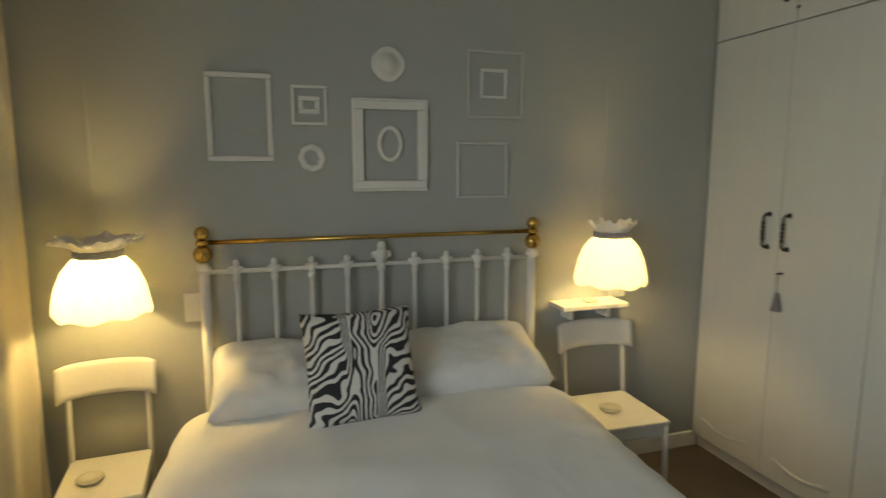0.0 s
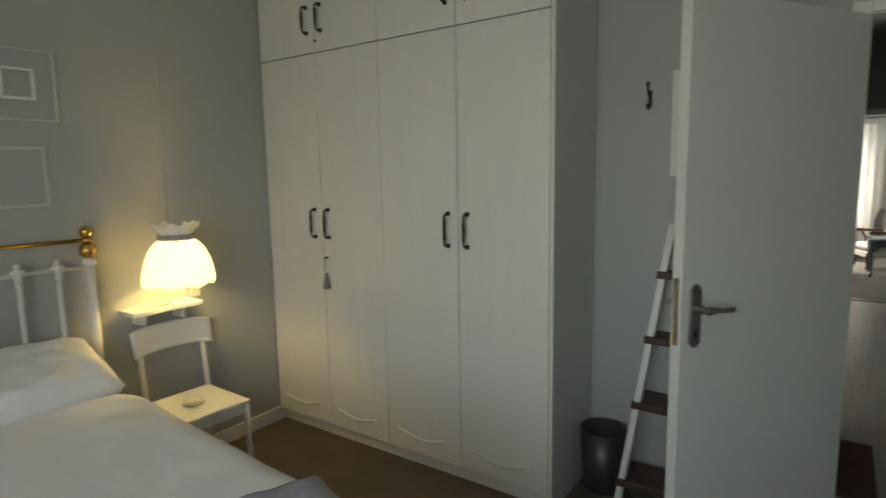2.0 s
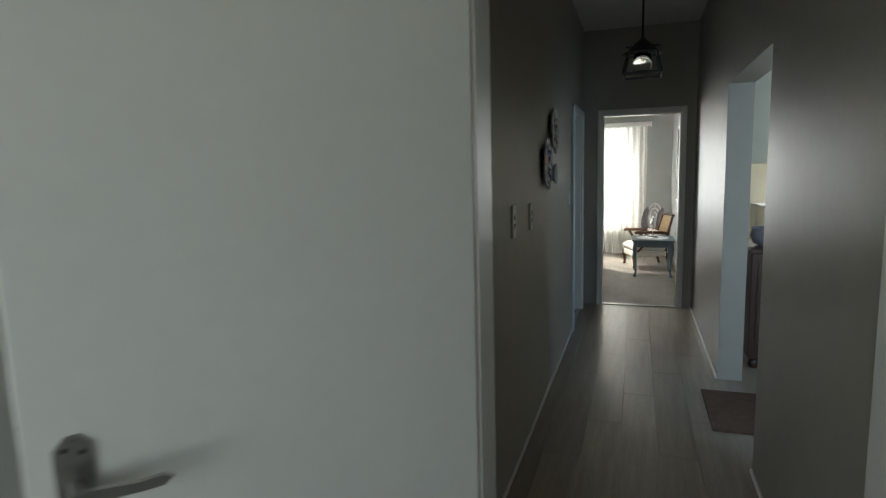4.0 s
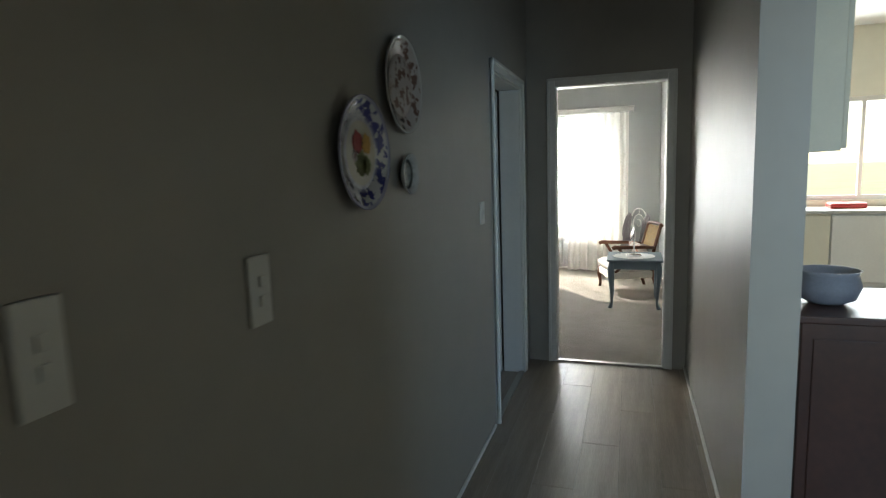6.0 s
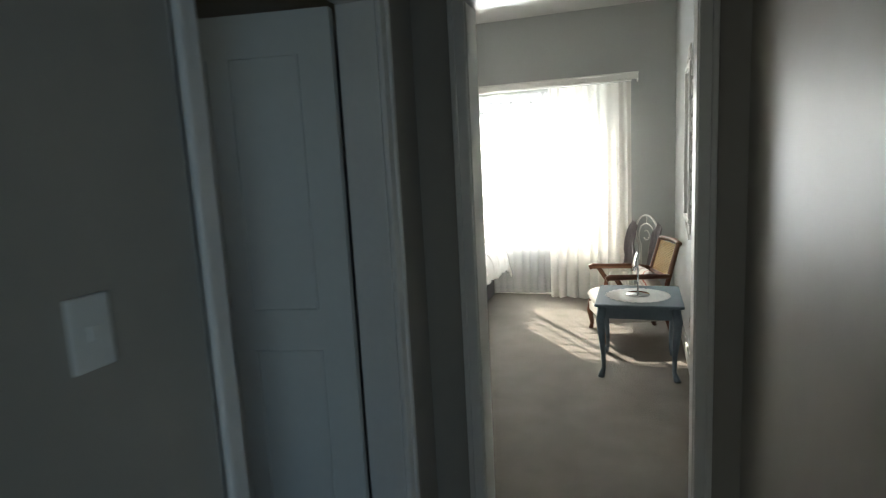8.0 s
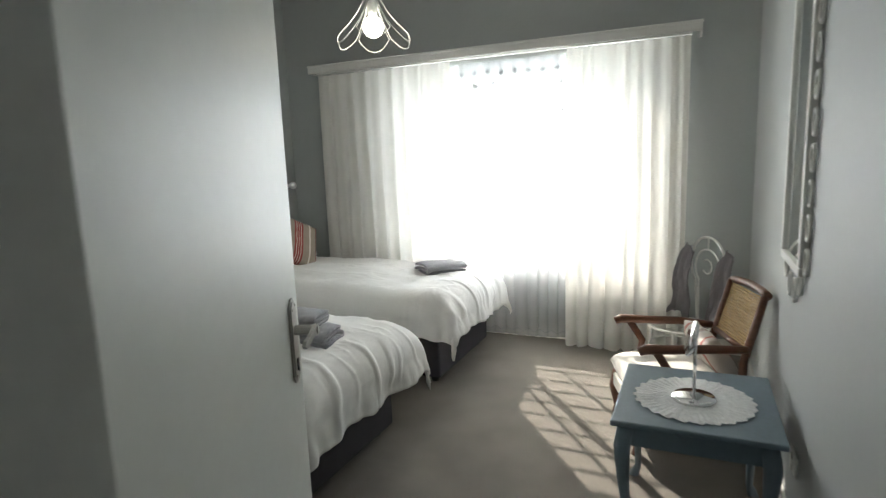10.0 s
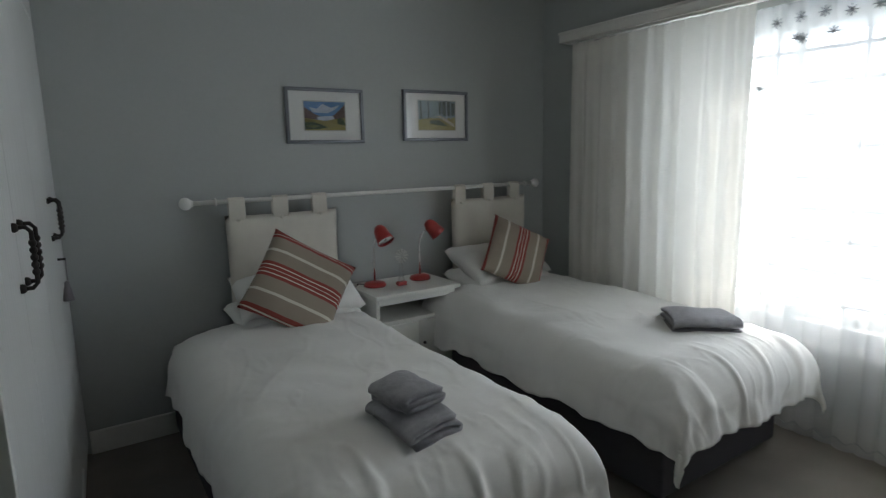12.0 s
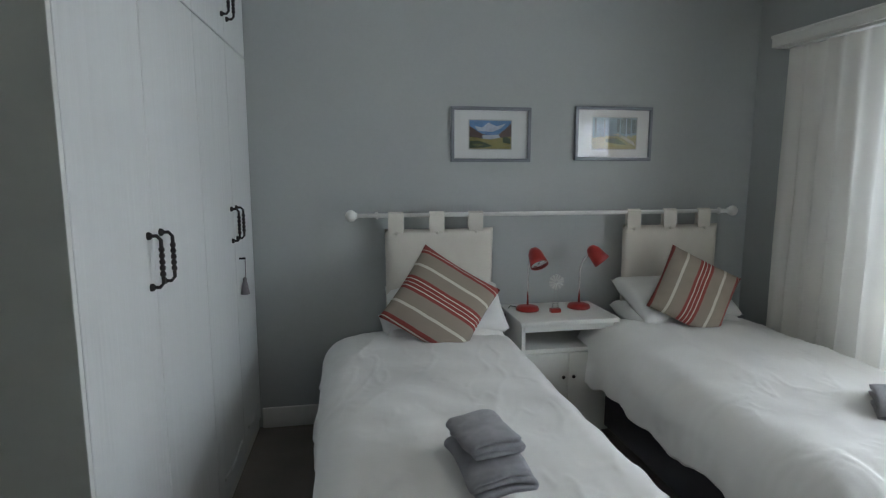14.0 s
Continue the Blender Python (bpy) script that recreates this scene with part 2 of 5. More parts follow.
CURTAIN1 = cloth_through("cream_lined_curtain_cloth", (0.72, 0.66, 0.52), 0.2, 0.0)
SHEER = cloth_through("sheer_voile", (0.92, 0.93, 0.95), 0.5, 0.68)
SHADE = cloth_through("ivory_lamp_shade_cloth", (0.95, 0.87, 0.68), 0.5, 0.0)
BULB = glow_material("lit_bulb_glass", (1.0, 0.95, 0.86), 9.0)
WARMBULB = glow_material("warm_bulb_glass", (1.0, 0.78, 0.42), 10.0)
PALE, CREAMY, INK = (0.46, 0.47, 0.52), (0.46, 0.43, 0.35), (0.035, 0.04, 0.19)
PLATE_A = plate_material("blue_rimmed_plate_glaze", 0.158, [(0.0, CREAMY, 0), (0.55, CREAMY, 0), (0.62, PALE, 0.3), (0.72, PALE, 1), (0.94, PALE, 1), (0.97, (0.3, 0.3, 0.42), 0)], INK, 0.47, 34)
PLATE_B = plate_material("brown_floral_plate_glaze", 0.155, [(0.0, (0.42, 0.37, 0.34), 1), (0.55, (0.44, 0.38, 0.35), 1), (0.62, (0.40, 0.33, 0.30), 0), (0.70, (0.44, 0.39, 0.36), 1), (0.93, (0.44, 0.39, 0.36), 1), (0.97, (0.5, 0.48, 0.44), 0)], (0.15, 0.085, 0.065), 0.43, 34)
PLATE_C = plate_material("green_grey_plate_glaze", 0.068, [(0.0, (0.26, 0.28, 0.27), 0.6), (0.55, (0.22, 0.24, 0.23), 0.6), (0.62, (0.05, 0.06, 0.055), 0), (0.76, (0.05, 0.06, 0.055), 0), (0.8, (0.42, 0.43, 0.41), 0.4), (1.0, (0.46, 0.46, 0.44), 0)], (0.10, 0.12, 0.11), 0.47, 60)


def paint(name, colour, vary=0.25, grain=120):
    return material(name, colour, 0.6, vary=vary, scale=45, grain=grain, bump=0.1)


SKYBLUE, CLOUD, HILL, LAKE, MEADOW, BUSH, PATHP, MIST, TRUNK = [paint(*r) for r in (("painted_blue_sky", (0.13, 0.26, 0.50)), ("painted_cloud", (0.50, 0.56, 0.64)), ("painted_brown_hill", (0.14, 0.09, 0.08)), ("painted_pale_lake", (0.52, 0.57, 0.64)), ("painted_yellow_meadow", (0.33, 0.29, 0.10)), ("painted_dark_bush", (0.06, 0.09, 0.04)), ("painted_pale_path", (0.55, 0.52, 0.40)), ("painted_blue_mist", (0.25, 0.33, 0.37)), ("painted_tree_trunk", (0.08, 0.11, 0.10)))]
FRUITRED, FRUITGOLD, FRUITGREEN = paint("painted_red_fruit", (0.33, 0.05, 0.04)), paint("painted_golden_fruit", (0.42, 0.24, 0.04)), paint("painted_green_leaves", (0.17, 0.19, 0.07))

# ---------------------------------------------------------------- mesh tools


def box(bm, x0, x1, y0, y1, z0, z1, bevel=0.0, seg=2):
    vs = [bm.verts.new((x, y, z)) for x in (x0, x1) for y in (y0, y1) for z in (z0, z1)]
    q = ((0, 1, 3, 2), (4, 6, 7, 5), (0, 4, 5, 1), (2, 3, 7, 6), (0, 2, 6, 4), (1, 5, 7, 3))
    fs = [bm.faces.new([vs[i] for i in f]) for f in q]
    if bevel:
        es = list({e for f in fs for e in f.edges})
        bmesh.ops.bevel(bm, geom=es, offset=bevel, segments=seg, profile=0.5, affect="EDGES")
    return bm


def boxes(*rows, bevel=0.0):
    bm = bmesh.new()
    for r in rows:
        box(bm, *r, bevel=bevel)
    return bm


def sweep(bm, pts, r, seg=8, closed=False):
    """A round tube along points; r a number or one for each point."""
    pts = [Vector(p) for p in pts]
    n = len(pts)
    rs = r if isinstance(r, (list, tuple)) else [r] * n
    rings, side = [], None
    for i, p in enumerate(pts):
        a = pts[(i - 1) % n] if (closed or i) else p
        b = pts[(i + 1) % n] if (closed or i < n - 1) else p
        d = (b - a).normalized()
        if side is None:
            side = d.orthogonal().normalized()
        side = (side - d * side.dot(d))
        side = side.normalized() if side.length > 1e-6 else d.orthogonal().normalized()
        up = d.cross(side)
        rings.append([bm.verts.new(p + rs[i] * (math.cos(2 * math.pi * k / seg) * side + math.sin(2 * math.pi * k / seg) * up)) for k in range(seg)])
    last = n if closed else n - 1
    for i in range(last):
        a, b = rings[i], rings[(i + 1) % n]
        for k in range(seg):
            bm.faces.new((a[k], a[(k + 1) % seg], b[(k + 1) % seg], b[k]))
    if not closed:
        bm.faces.new(rings[0][::-1])
        bm.faces.new(rings[-1])
    return bm


def lathe(bm, prof, seg=24, at=(0, 0, 0), axis="Z"):
    """A turned shape: prof is a row of (radius, height)."""
    rings = []
    at = Vector(at)
    for r, h in prof:
        ring = []
        for k in range(seg):
            a = 2 * math.pi * k / seg
            v = (r * math.cos(a), r * math.sin(a), h)
            if axis == "X":
                v = (h, v[0], v[1])
            elif axis == "Y":
                v = (v[0], h, v[1])
            ring.append(bm.verts.new(at + Vector(v)))
        rings.append(ring)
    for a, b in zip(rings, rings[1:]):
        for k in range(seg):
            bm.faces.new((a[k], a[(k + 1) % seg], b[(k + 1) % seg], b[k]))
    bm.faces.new(rings[0][::-1])
    bm.faces.new(rings[-1])
    return bm


def ball(bm, at, r, seg=16, squash=1.0):
    n = max(6, seg // 2)
    return lathe(bm, [(max(1e-4, r * math.sin(math.pi * i / n)), -r * squash * math.cos(math.pi * i / n)) for i in range(n + 1)], seg, at)


def outline(bm, pts, y0, y1):
    """A plate cut to an outline in x and z, from y0 to y1."""
    a = [bm.verts.new((x, y0, z)) for x, z in pts]
    b = [bm.verts.new((x, y1, z)) for x, z in pts]
    n = len(pts)
    bm.faces.new(a)
    bm.faces.new(b[::-1])
    for k in range(n):
        bm.faces.new((a[k], b[k], b[(k + 1) % n], a[(k + 1) % n]))
    return bm


def sheet(bm, fn, nu, nv, thick=0.0):
    """A sheet of nu x nv cells over u, v in 0..1."""
    g = [[bm.verts.new(fn(i / nu, j / nv)) for j in range(nv + 1)] for i in range(nu + 1)]
    fs = [bm.faces.new((g[i][j], g[i + 1][j], g[i + 1][j + 1], g[i][j + 1])) for i in range(nu) for j in range(nv)]
    if thick:
        bmesh.ops.recalc_face_normals(bm, faces=fs)
        bmesh.ops.solidify(bm, geom=fs, thickness=thick)
    return bm


def part(name, bm, mat, parent=None, label="", smooth=False, m=None, thick=0.0):
    """Links a bmesh as one mesh object under a thing or under a part."""
    me = bpy.data.meshes.new(name)
    bmesh.ops.recalc_face_normals(bm, faces=bm.faces)
    bm.to_mesh(me)
    bm.free()
    me.materials.append(mat)
    if smooth:
        for p in me.polygons:
            p.use_smooth = True
    o = new(name, me)
    if parent is not None:
        o.parent = parent
    if m is not None:
        o.matrix_basis = m
    if thick:
        sol = o.modifiers.new("thickness", "SOLIDIFY")
        sol.thickness, sol.offset = thick, 0.0
    if label:
        tagged(o, label)
    return o


def thing(name, m, label, category, group=""):
    o = new(name)
    o.empty_display_size = 0.1
    o.matrix_basis = m
    return tagged(o, label, category, group)


def solid(name, bm, mat, m, label, category, group="", smooth=False, thick=0.0):
    o = part(name, bm, mat, None, "", smooth, m, thick)
    return tagged(o, label, category, group)


def setting(name, bm, mat, label="", smooth=False):
    return tagged(part(name, bm, mat, None, label, smooth), label or name.replace("_", " "), name.split("_")[0], kind="structure")


def fbm(x, y, z=0.0, k=1.0):
    return noise.fractal(Vector((x * k, y * k, z)), 0.6, 2.0, 3)

# ---------------------------------------------------------------- the structure
H = 2.92          # ceilings
BED_Y = 2.865     # wall behind the double bed
HALL_L, HALL_R = 0.245, -0.868
END_X = 7.81      # hall's end wall
TWIN_Y, TWIN_S, WIN_X = 2.90, -0.865, 11.90
DW = 2.69         # wall with the main bedroom's door

setting("floor_main_bedroom", boxes((-1.1, 2.75, -1.35, 3.0, -0.1, 0.0)), CARPET1, "brown cut-pile carpet of the main bedroom")
setting("floor_twin_room", boxes((7.87, 12.05, -1.0, 3.05, -0.1, 0.004)), CARPET2, "taupe cut-pile carpet of the twin bedroom")
setting("floor_hall_base", boxes((2.75, 7.87, -1.02, 0.39, -0.1, -0.008), (5.5, 7.87, 0.39, 1.7, -0.1, -0.008)), BLACK, "dark underlay beneath the hall boards")
setting("floor_kitchen", boxes((2.75, 11.6, -4.6, -1.02, -0.1, 0.0)), material("beige_kitchen_tile", (0.33, 0.27, 0.2), 0.4, vary=0.12, scale=3), "beige tiled kitchen floor")
setting("ceiling_main_bedroom", boxes((-1.1, 2.75, -1.35, 3.0, H, H + 0.1)), CEIL)
setting("ceiling_hall", boxes((2.75, 7.87, -1.02, 0.39, H, H + 0.1), (5.5, 7.87, 0.39, 1.7, H, H + 0.1)), CEIL)
setting("ceiling_twin_room", boxes((7.87, 12.1, -1.02, 3.05, H, H + 0.1)), CEIL)
setting("ceiling_kitchen", boxes((2.75, 11.6, -4.7, -1.02, H, H + 0.1)), CEIL)

# main bedroom
setting("wall_bed_head", boxes((-1.1, DW, BED_Y, BED_Y + 0.15, 0, H)), WALL, "grey painted wall behind the double bed")
setting("wall_main_window", boxes((-1.1, -0.95, -1.35, -0.4, 0, H), (-1.1, -0.95, 1.4, BED_Y, 0, H), (-1.1, -0.95, -0.4, 1.4, 0, 0.8), (-1.1, -0.95, -0.4, 1.4, 2.1, H)), WALL, "grey wall with a curtained window")
setting("wall_main_rear", boxes((-0.95, 2.83, -1.35, -1.2, 0, H)), WALL)
D1A, D1B, DH = 0.035, -0.80, 2.035  # door opening in y, head height
setting("wall_main_door", boxes((DW, DW + 0.14, D1A + 0.03, BED_Y + 0.15, 0, H), (DW, DW + 0.14, -1.2, D1B - 0.03, 0, H), (DW, DW + 0.14, D1B - 0.03, D1A + 0.03, DH + 0.03, H)), WALL, "grey wall with the bedroom door opening")

# hall
SD0, SD1 = 6.69, 7.50  # side door opening in x
setting("wall_hall_plates", boxes((DW + 0.14, SD0 - 0.03, HALL_L, HALL_L + 0.14, 0, H), (SD1 + 0.03, END_X, HALL_L, HALL_L + 0.14, 0, H), (SD0 - 0.03, SD1 + 0.03, HALL_L, HALL_L + 0.14, 2.03, H)), HALLWALL, "grey hall wall hung with plates")
AR0, AR1, ARZ = 4.365, 5.675, 2.02
setting("wall_hall_arch", boxes((DW + 0.14, AR0, HALL_R - 0.155, HALL_R, 0, H), (AR1, END_X + 0.14, HALL_R - 0.155, HALL_R, 0, H), (AR0, AR1, HALL_R - 0.155, HALL_R, ARZ, H)), HALLWALL, "grey satin hall wall with a square opening to the kitchen")
BD0, BD1 = -0.715, 0.035
setting("wall_hall_end", boxes((END_X, END_X + 0.13, BD1 + 0.03, 1.6, 0, H), (END_X, END_X + 0.13, HALL_R, BD0 - 0.03, 0, H), (END_X, END_X + 0.13, BD0 - 0.03, BD1 + 0.03, DH + 0.03, H)), HALLWALL, "dark grey hall end wall round the twin room door")
# high opening is added, out of view, to let sky light reach the side door
setting("wall_side_room", boxes((5.6, 5.75, 1.6, 1.7, 0, H), (6.3, END_X, 1.6, 1.7, 0, H), (5.75, 6.3, 1.6, 1.7, 0, 1.75), (5.75, 6.3, 1.6, 1.7, 2.05, H), (5.5, 5.6, HALL_L + 0.14, 1.7, 0, H)), WALL)

# twin room
setting("wall_twin_head", boxes((END_X + 0.13, WIN_X + 0.2, TWIN_Y, TWIN_Y + 0.15, 0, H)), WALL2, "cool grey wall behind the twin beds")
setting("wall_twin_mirror", boxes((END_X + 0.14, WIN_X + 0.2, TWIN_S - 0.155, TWIN_S, 0, H)), WALL2, "cool grey wall with the mirror")
setting("wall_twin_door", boxes((END_X + 0.002, END_X + 0.13, 1.7, TWIN_Y, 0, H)), WALL2)
WY0, WY1, WZ0, WZ1 = -0.17, 1.80, 0.60, 2.11
setting("wall_twin_window", boxes((WIN_X, WIN_X + 0.2, TWIN_S, WY0, 0, H), (WIN_X, WIN_X + 0.2, WY1, TWIN_Y, 0, H), (WIN_X, WIN_X + 0.2, WY0, WY1, 0, WZ0), (WIN_X, WIN_X + 0.2, WY0, WY1, WZ1, H)), WALL2, "cool grey wall with the wide window")

# kitchen shell
setting("wall_kitchen_window", boxes((11.3, 11.45, -4.6, -3.8, 0, H), (11.3, 11.45, -2.2, -1.02, 0, H), (11.3, 11.45, -3.8, -2.2, 0, 0.98), (11.3, 11.45, -3.8, -2.2, 2.15, H)), CREAM)
setting("wall_kitchen_south", boxes((2.83, 11.3, -4.6, -4.45, 0, H)), CREAM)
# unseen west wall; its opening is made up to go with the fill lamp
setting("wall_kitchen_west", boxes((2.7, 2.83, -4.6, -3.15, 0, H), (2.7, 2.83, -1.75, -1.2, 0, H), (2.7, 2.83, -3.15, -1.75, 0, 0.85), (2.7, 2.83, -3.15, -1.75, 2.15, H)), CREAM)

# outdoor ground, to the horizon
setting("ground", boxes((-200, 200, -200, 200, -0.4, -0.3)), material("dry_lawn", (0.13, 0.14, 0.07), 0.95, vary=0.3, scale=0.5, grain=8), "pale dry lawn outside")


def skirting(name, rows, mat=WHITE):
    return setting(name, boxes(*rows, bevel=0.006), mat, "white painted skirting board")


skirting("baseboard_main", [(-0.95, 2.252, BED_Y - 0.016, BED_Y, 0, 0.085), (DW - 0.016, DW, D1A + 0.1, 1.06, 0, 0.085)])
skirting("baseboard_twin_head", [(8.795, WIN_X, TWIN_Y - 0.016, TWIN_Y, 0, 0.125)])
skirting("baseboard_twin_mirror", [(END_X + 0.14, WIN_X, TWIN_S, TWIN_S + 0.016, 0, 0.11)])
skirting("baseboard_twin_window", [(WIN_X - 0.016, WIN_X, TWIN_S + 0.02, TWIN_Y - 0.02, 0, 0.11)])
skirting("trim_hall_bead", [(DW + 0.14, SD0 - 0.1, HALL_L - 0.014, HALL_L, 0, 0.022), (DW + 0.14, AR0, HALL_R, HALL_R + 0.014, 0, 0.022), (AR1, END_X, HALL_R, HALL_R + 0.014, 0, 0.022)])


def door_frame(name, x0, x1, y0, y1, head, along, faces):
    """Jambs and head lining an opening with mouldings on the given faces."""
    t, w = 0.03, 0.062
    root = tagged(thing(name, Matrix(), "white gloss painted timber door frame", "door frame"), kind="structure")
    if along == "y":  # opening runs in y, wall is x0..x1
        part("jamb", boxes((x0, x1, y1, y1 + t, 0, head), bevel=0.004), WHITE, root)
        part("jamb", boxes((x0, x1, y0 - t, y0, 0, head), bevel=0.004), WHITE, root)
        part("head", boxes((x0, x1, y0 - t, y1 + t, head, head + t), bevel=0.004), WHITE, root)
        for fx, d in faces:
            a, b = sorted((fx, fx + 0.018 * d))
            a2, b2 = sorted((fx, fx + 0.028 * d))
            for ya, yb in ((y1 + 0.004, y1 + w), (y0 - w, y0 - 0.004)):
                bm = boxes((a, b, ya, yb, 0, head + w), bevel=0.005)
                box(bm, a2, b2, *((yb - 0.02, yb) if ya > 0 or ya >= y1 else (ya, ya + 0.02)), 0, head + w, bevel=0.004)
                part("casing", bm, WHITE, root)
            bm = boxes((a, b, y0 - 0.004, y1 + 0.004, head + 0.004, head + w), bevel=0.005)
            box(bm, a2, b2, y0 - w, y1 + w, head + w - 0.02, head + w, bevel=0.004)
            part("casing", bm, WHITE, root)
    else:
        part("jamb", boxes((x0 - t, x0, y0, y1, 0, head), bevel=0.004), WHITE, root)
        part("jamb", boxes((x1, x1 + t, y0, y1, 0, head), bevel=0.004), WHITE, root)
        part("head", boxes((x0 - t, x1 + t, y0, y1, head, head + t), bevel=0.004), WHITE, root)
        for fy, d in faces:
            a, b = sorted((fy, fy + 0.018 * d))
            a2, b2 = sorted((fy, fy + 0.028 * d))
            for xa, xb, xo in ((x0 - w, x0 - 0.004, x0 - w), (x1 + 0.004, x1 + w, x1 + w - 0.02)):
                bm = boxes((xa, xb, a, b, 0, head + w), bevel=0.005)
                box(bm, xo, xo + 0.02, a2, b2, 0, head + w, bevel=0.004)
                part("casing", bm, WHITE, root)
            bm = boxes((x0 - 0.004, x1 + 0.004, a, b, head + 0.004, head + w), bevel=0.005)
            box(bm, x0 - w, x1 + w, a2, b2, head + w - 0.02, head + w, bevel=0.004)
            part("casing", bm, WHITE, root)
    return root


door_frame("door_frame_main", DW, DW + 0.14, D1B, D1A, DH, "y", ((DW, -1), (DW + 0.14, 1)))
door_frame("door_frame_twin", END_X, END_X + 0.13, BD0, BD1, DH, "y", ((END_X, -1),))
door_frame("door_frame_side", SD0, SD1, HALL_L, HALL_L + 0.14, 2.0, "x", ((HALL_L, -1),))
setting("trim_threshold_twin", boxes((END_X - 0.01, END_X + 0.035, BD0, BD1, 0, 0.012), bevel=0.004), STEEL, "metal carpet threshold strip")
setting("trim_threshold_main", boxes((DW + 0.04, DW + 0.09, D1B, D1A, 0, 0.012), bevel=0.004), STEEL, "metal carpet threshold strip")


def lever_set(door, x, z, y, side, outward=-1, mat=STEEL):
    """A backplate with keyhole and a lever; side -1 or 1 the face of the leaf; the lever points along outward in x."""
    def shield(w, z0, z1, cut, ya, yb):
        return outline(bmesh.new(), [(x - w, z0 + cut), (x - w + cut, z0), (x + w - cut, z0), (x + w, z0 + cut), (x + w, z1 - cut), (x + w - cut, z1), (x - w + cut, z1), (x - w, z1 - cut)], y + side * ya, y + side * yb)

    plate = part("handle_plate", shield(0.025, z - 0.13, z + 0.078, 0.017, 0, 0.004), mat, door, "brushed steel backplate with cut corners")
    part("raised_field", shield(0.020, z - 0.123, z + 0.071, 0.014, 0.0042, 0.007), mat, plate)
    bm = bmesh.new()
    yo = y + side * 0.052
    sweep(bm, [(x, y + side * 0.004, z), (x, yo + side * 0.012, z)], [0.013, 0.010], 12)
    pts = [(x - outward * 0.012, z + 0.012), (x + outward * 0.004, z + 0.016), (x + outward * 0.03, z + 0.011), (x + outward * 0.07, z + 0.004), (x + outward * 0.105, z + 0.004), (x + outward * 0.118, z - 0.003), (x + outward * 0.105, z - 0.013), (x + outward * 0.07, z - 0.011), (x + outward * 0.03, z - 0.006), (x, z - 0.014), (x - outward * 0.013, z - 0.006)]
    outline(bm, pts, yo, yo + side * 0.009)
    part("lever", bm, mat, plate)
    part("keyhole", boxes((x - 0.005, x + 0.005, *sorted((y + side * 0.0072, y + side * 0.0085)), z - 0.10, z - 0.07), bevel=0.002), BLACK, plate)
    for dx, dz in ((-0.011, 0.052), (0.011, 0.060), (-0.011, -0.112), (0.011, -0.104)):
        part("screw", lathe(bmesh.new(), [(0.004, 0), (0.004, 0.002)], 10, (x + dx, y + side * 0.0072, z + dz), "Y"), DARKIRON, plate)


def plain_door(name, m, width, height, label, t=0.04):
    """A flush leaf hinged at its own origin; x runs to the free edge, y is its thickness."""
    d = thing(name, m, label, "door")
    part("leaf", boxes((0.004, width, -t / 2, t / 2, 0.012, height), bevel=0.003), DOORWHITE, d)
    for s in (-1, 1):
        lever_set(d, width - 0.06, 1.05, s * t / 2, s)
    part("latch", boxes((width - 0.001, width + 0.0025, -0.011, 0.011, 0.93, 1.15)), STEEL, d, "steel latch plate on the door edge")
    for z in (0.25, 1.0, 1.78):
        part("hinge", sweep(bmesh.new(), [(0.0, -t / 2 - 0.004, z - 0.05), (0.0, -t / 2 - 0.004, z + 0.05)], 0.007), STEEL, d)
    return d


door1 = plain_door("door_main", pose(DW - 0.012, D1A + 0.018, 0, 0, 0, 148.5), 0.862, 2.03, "white painted flush bedroom door standing open")
door2 = plain_door("door_twin", pose(END_X + 0.13 + 0.012, BD1 + 0.062, 0, 0, 0, 23.5), 0.80, 2.03, "white painted flush door standing open into the twin room")
side = thing("door_side", pose(SD1 - 0.01, HALL_L + 0.15, 0, 0, 0, 101), "white panelled door standing open into a side room", "door")
bm = boxes((0, 0.78, -0.02, 0.02, 0.012, 1.99), bevel=0.003)
part("leaf", bm, DOORWHITE, side)
setting("trim_threshold_side", boxes((SD0, SD1, HALL_L - 0.012, HALL_L + 0.03, 0.001, 0.014), bevel=0.004), STEEL, "metal threshold strip of the side door")
for z0, z1 in ((0.2, 0.85), (1.0, 1.85)):
    for x0, x1 in ((0.12, 0.36), (0.44, 0.68)):
        part("panel_moulding", sweep(bmesh.new(), [(x0, 0.021, z0), (x1, 0.021, z0), (x1, 0.021, z1), (x0, 0.021, z1)], 0.008, 6, True), DOORWHITE, side)

# ---------------------------------------------------------------- soft shapes


def cushion(w, d, h, seed=0.0, puff=0.5, nick=0.07, wrinkle=0.006, n=26):
    """A stuffed cushion lying flat, corners drawn out."""
    bm = bmesh.new()
    for s in (1, -1):
        def fn(a, b, s=s):
            u, v = 2 * a - 1, 2 * b - 1
            x = w / 2 * u * (1 - nick * (1 - v * v))
            y = d / 2 * v * (1 - nick * (1 - u * u))
            e = max(0.0, (1 - u ** 4) * (1 - v ** 4))
            z = s * (h / 2) * e ** puff + wrinkle * fbm(x + seed, y, seed, 9) * min(1, e * 3)
            return (x, y, z)
        sheet(bm, fn, n, n)
    bmesh.ops.remove_doubles(bm, verts=bm.verts, dist=0.0008)
    return bm


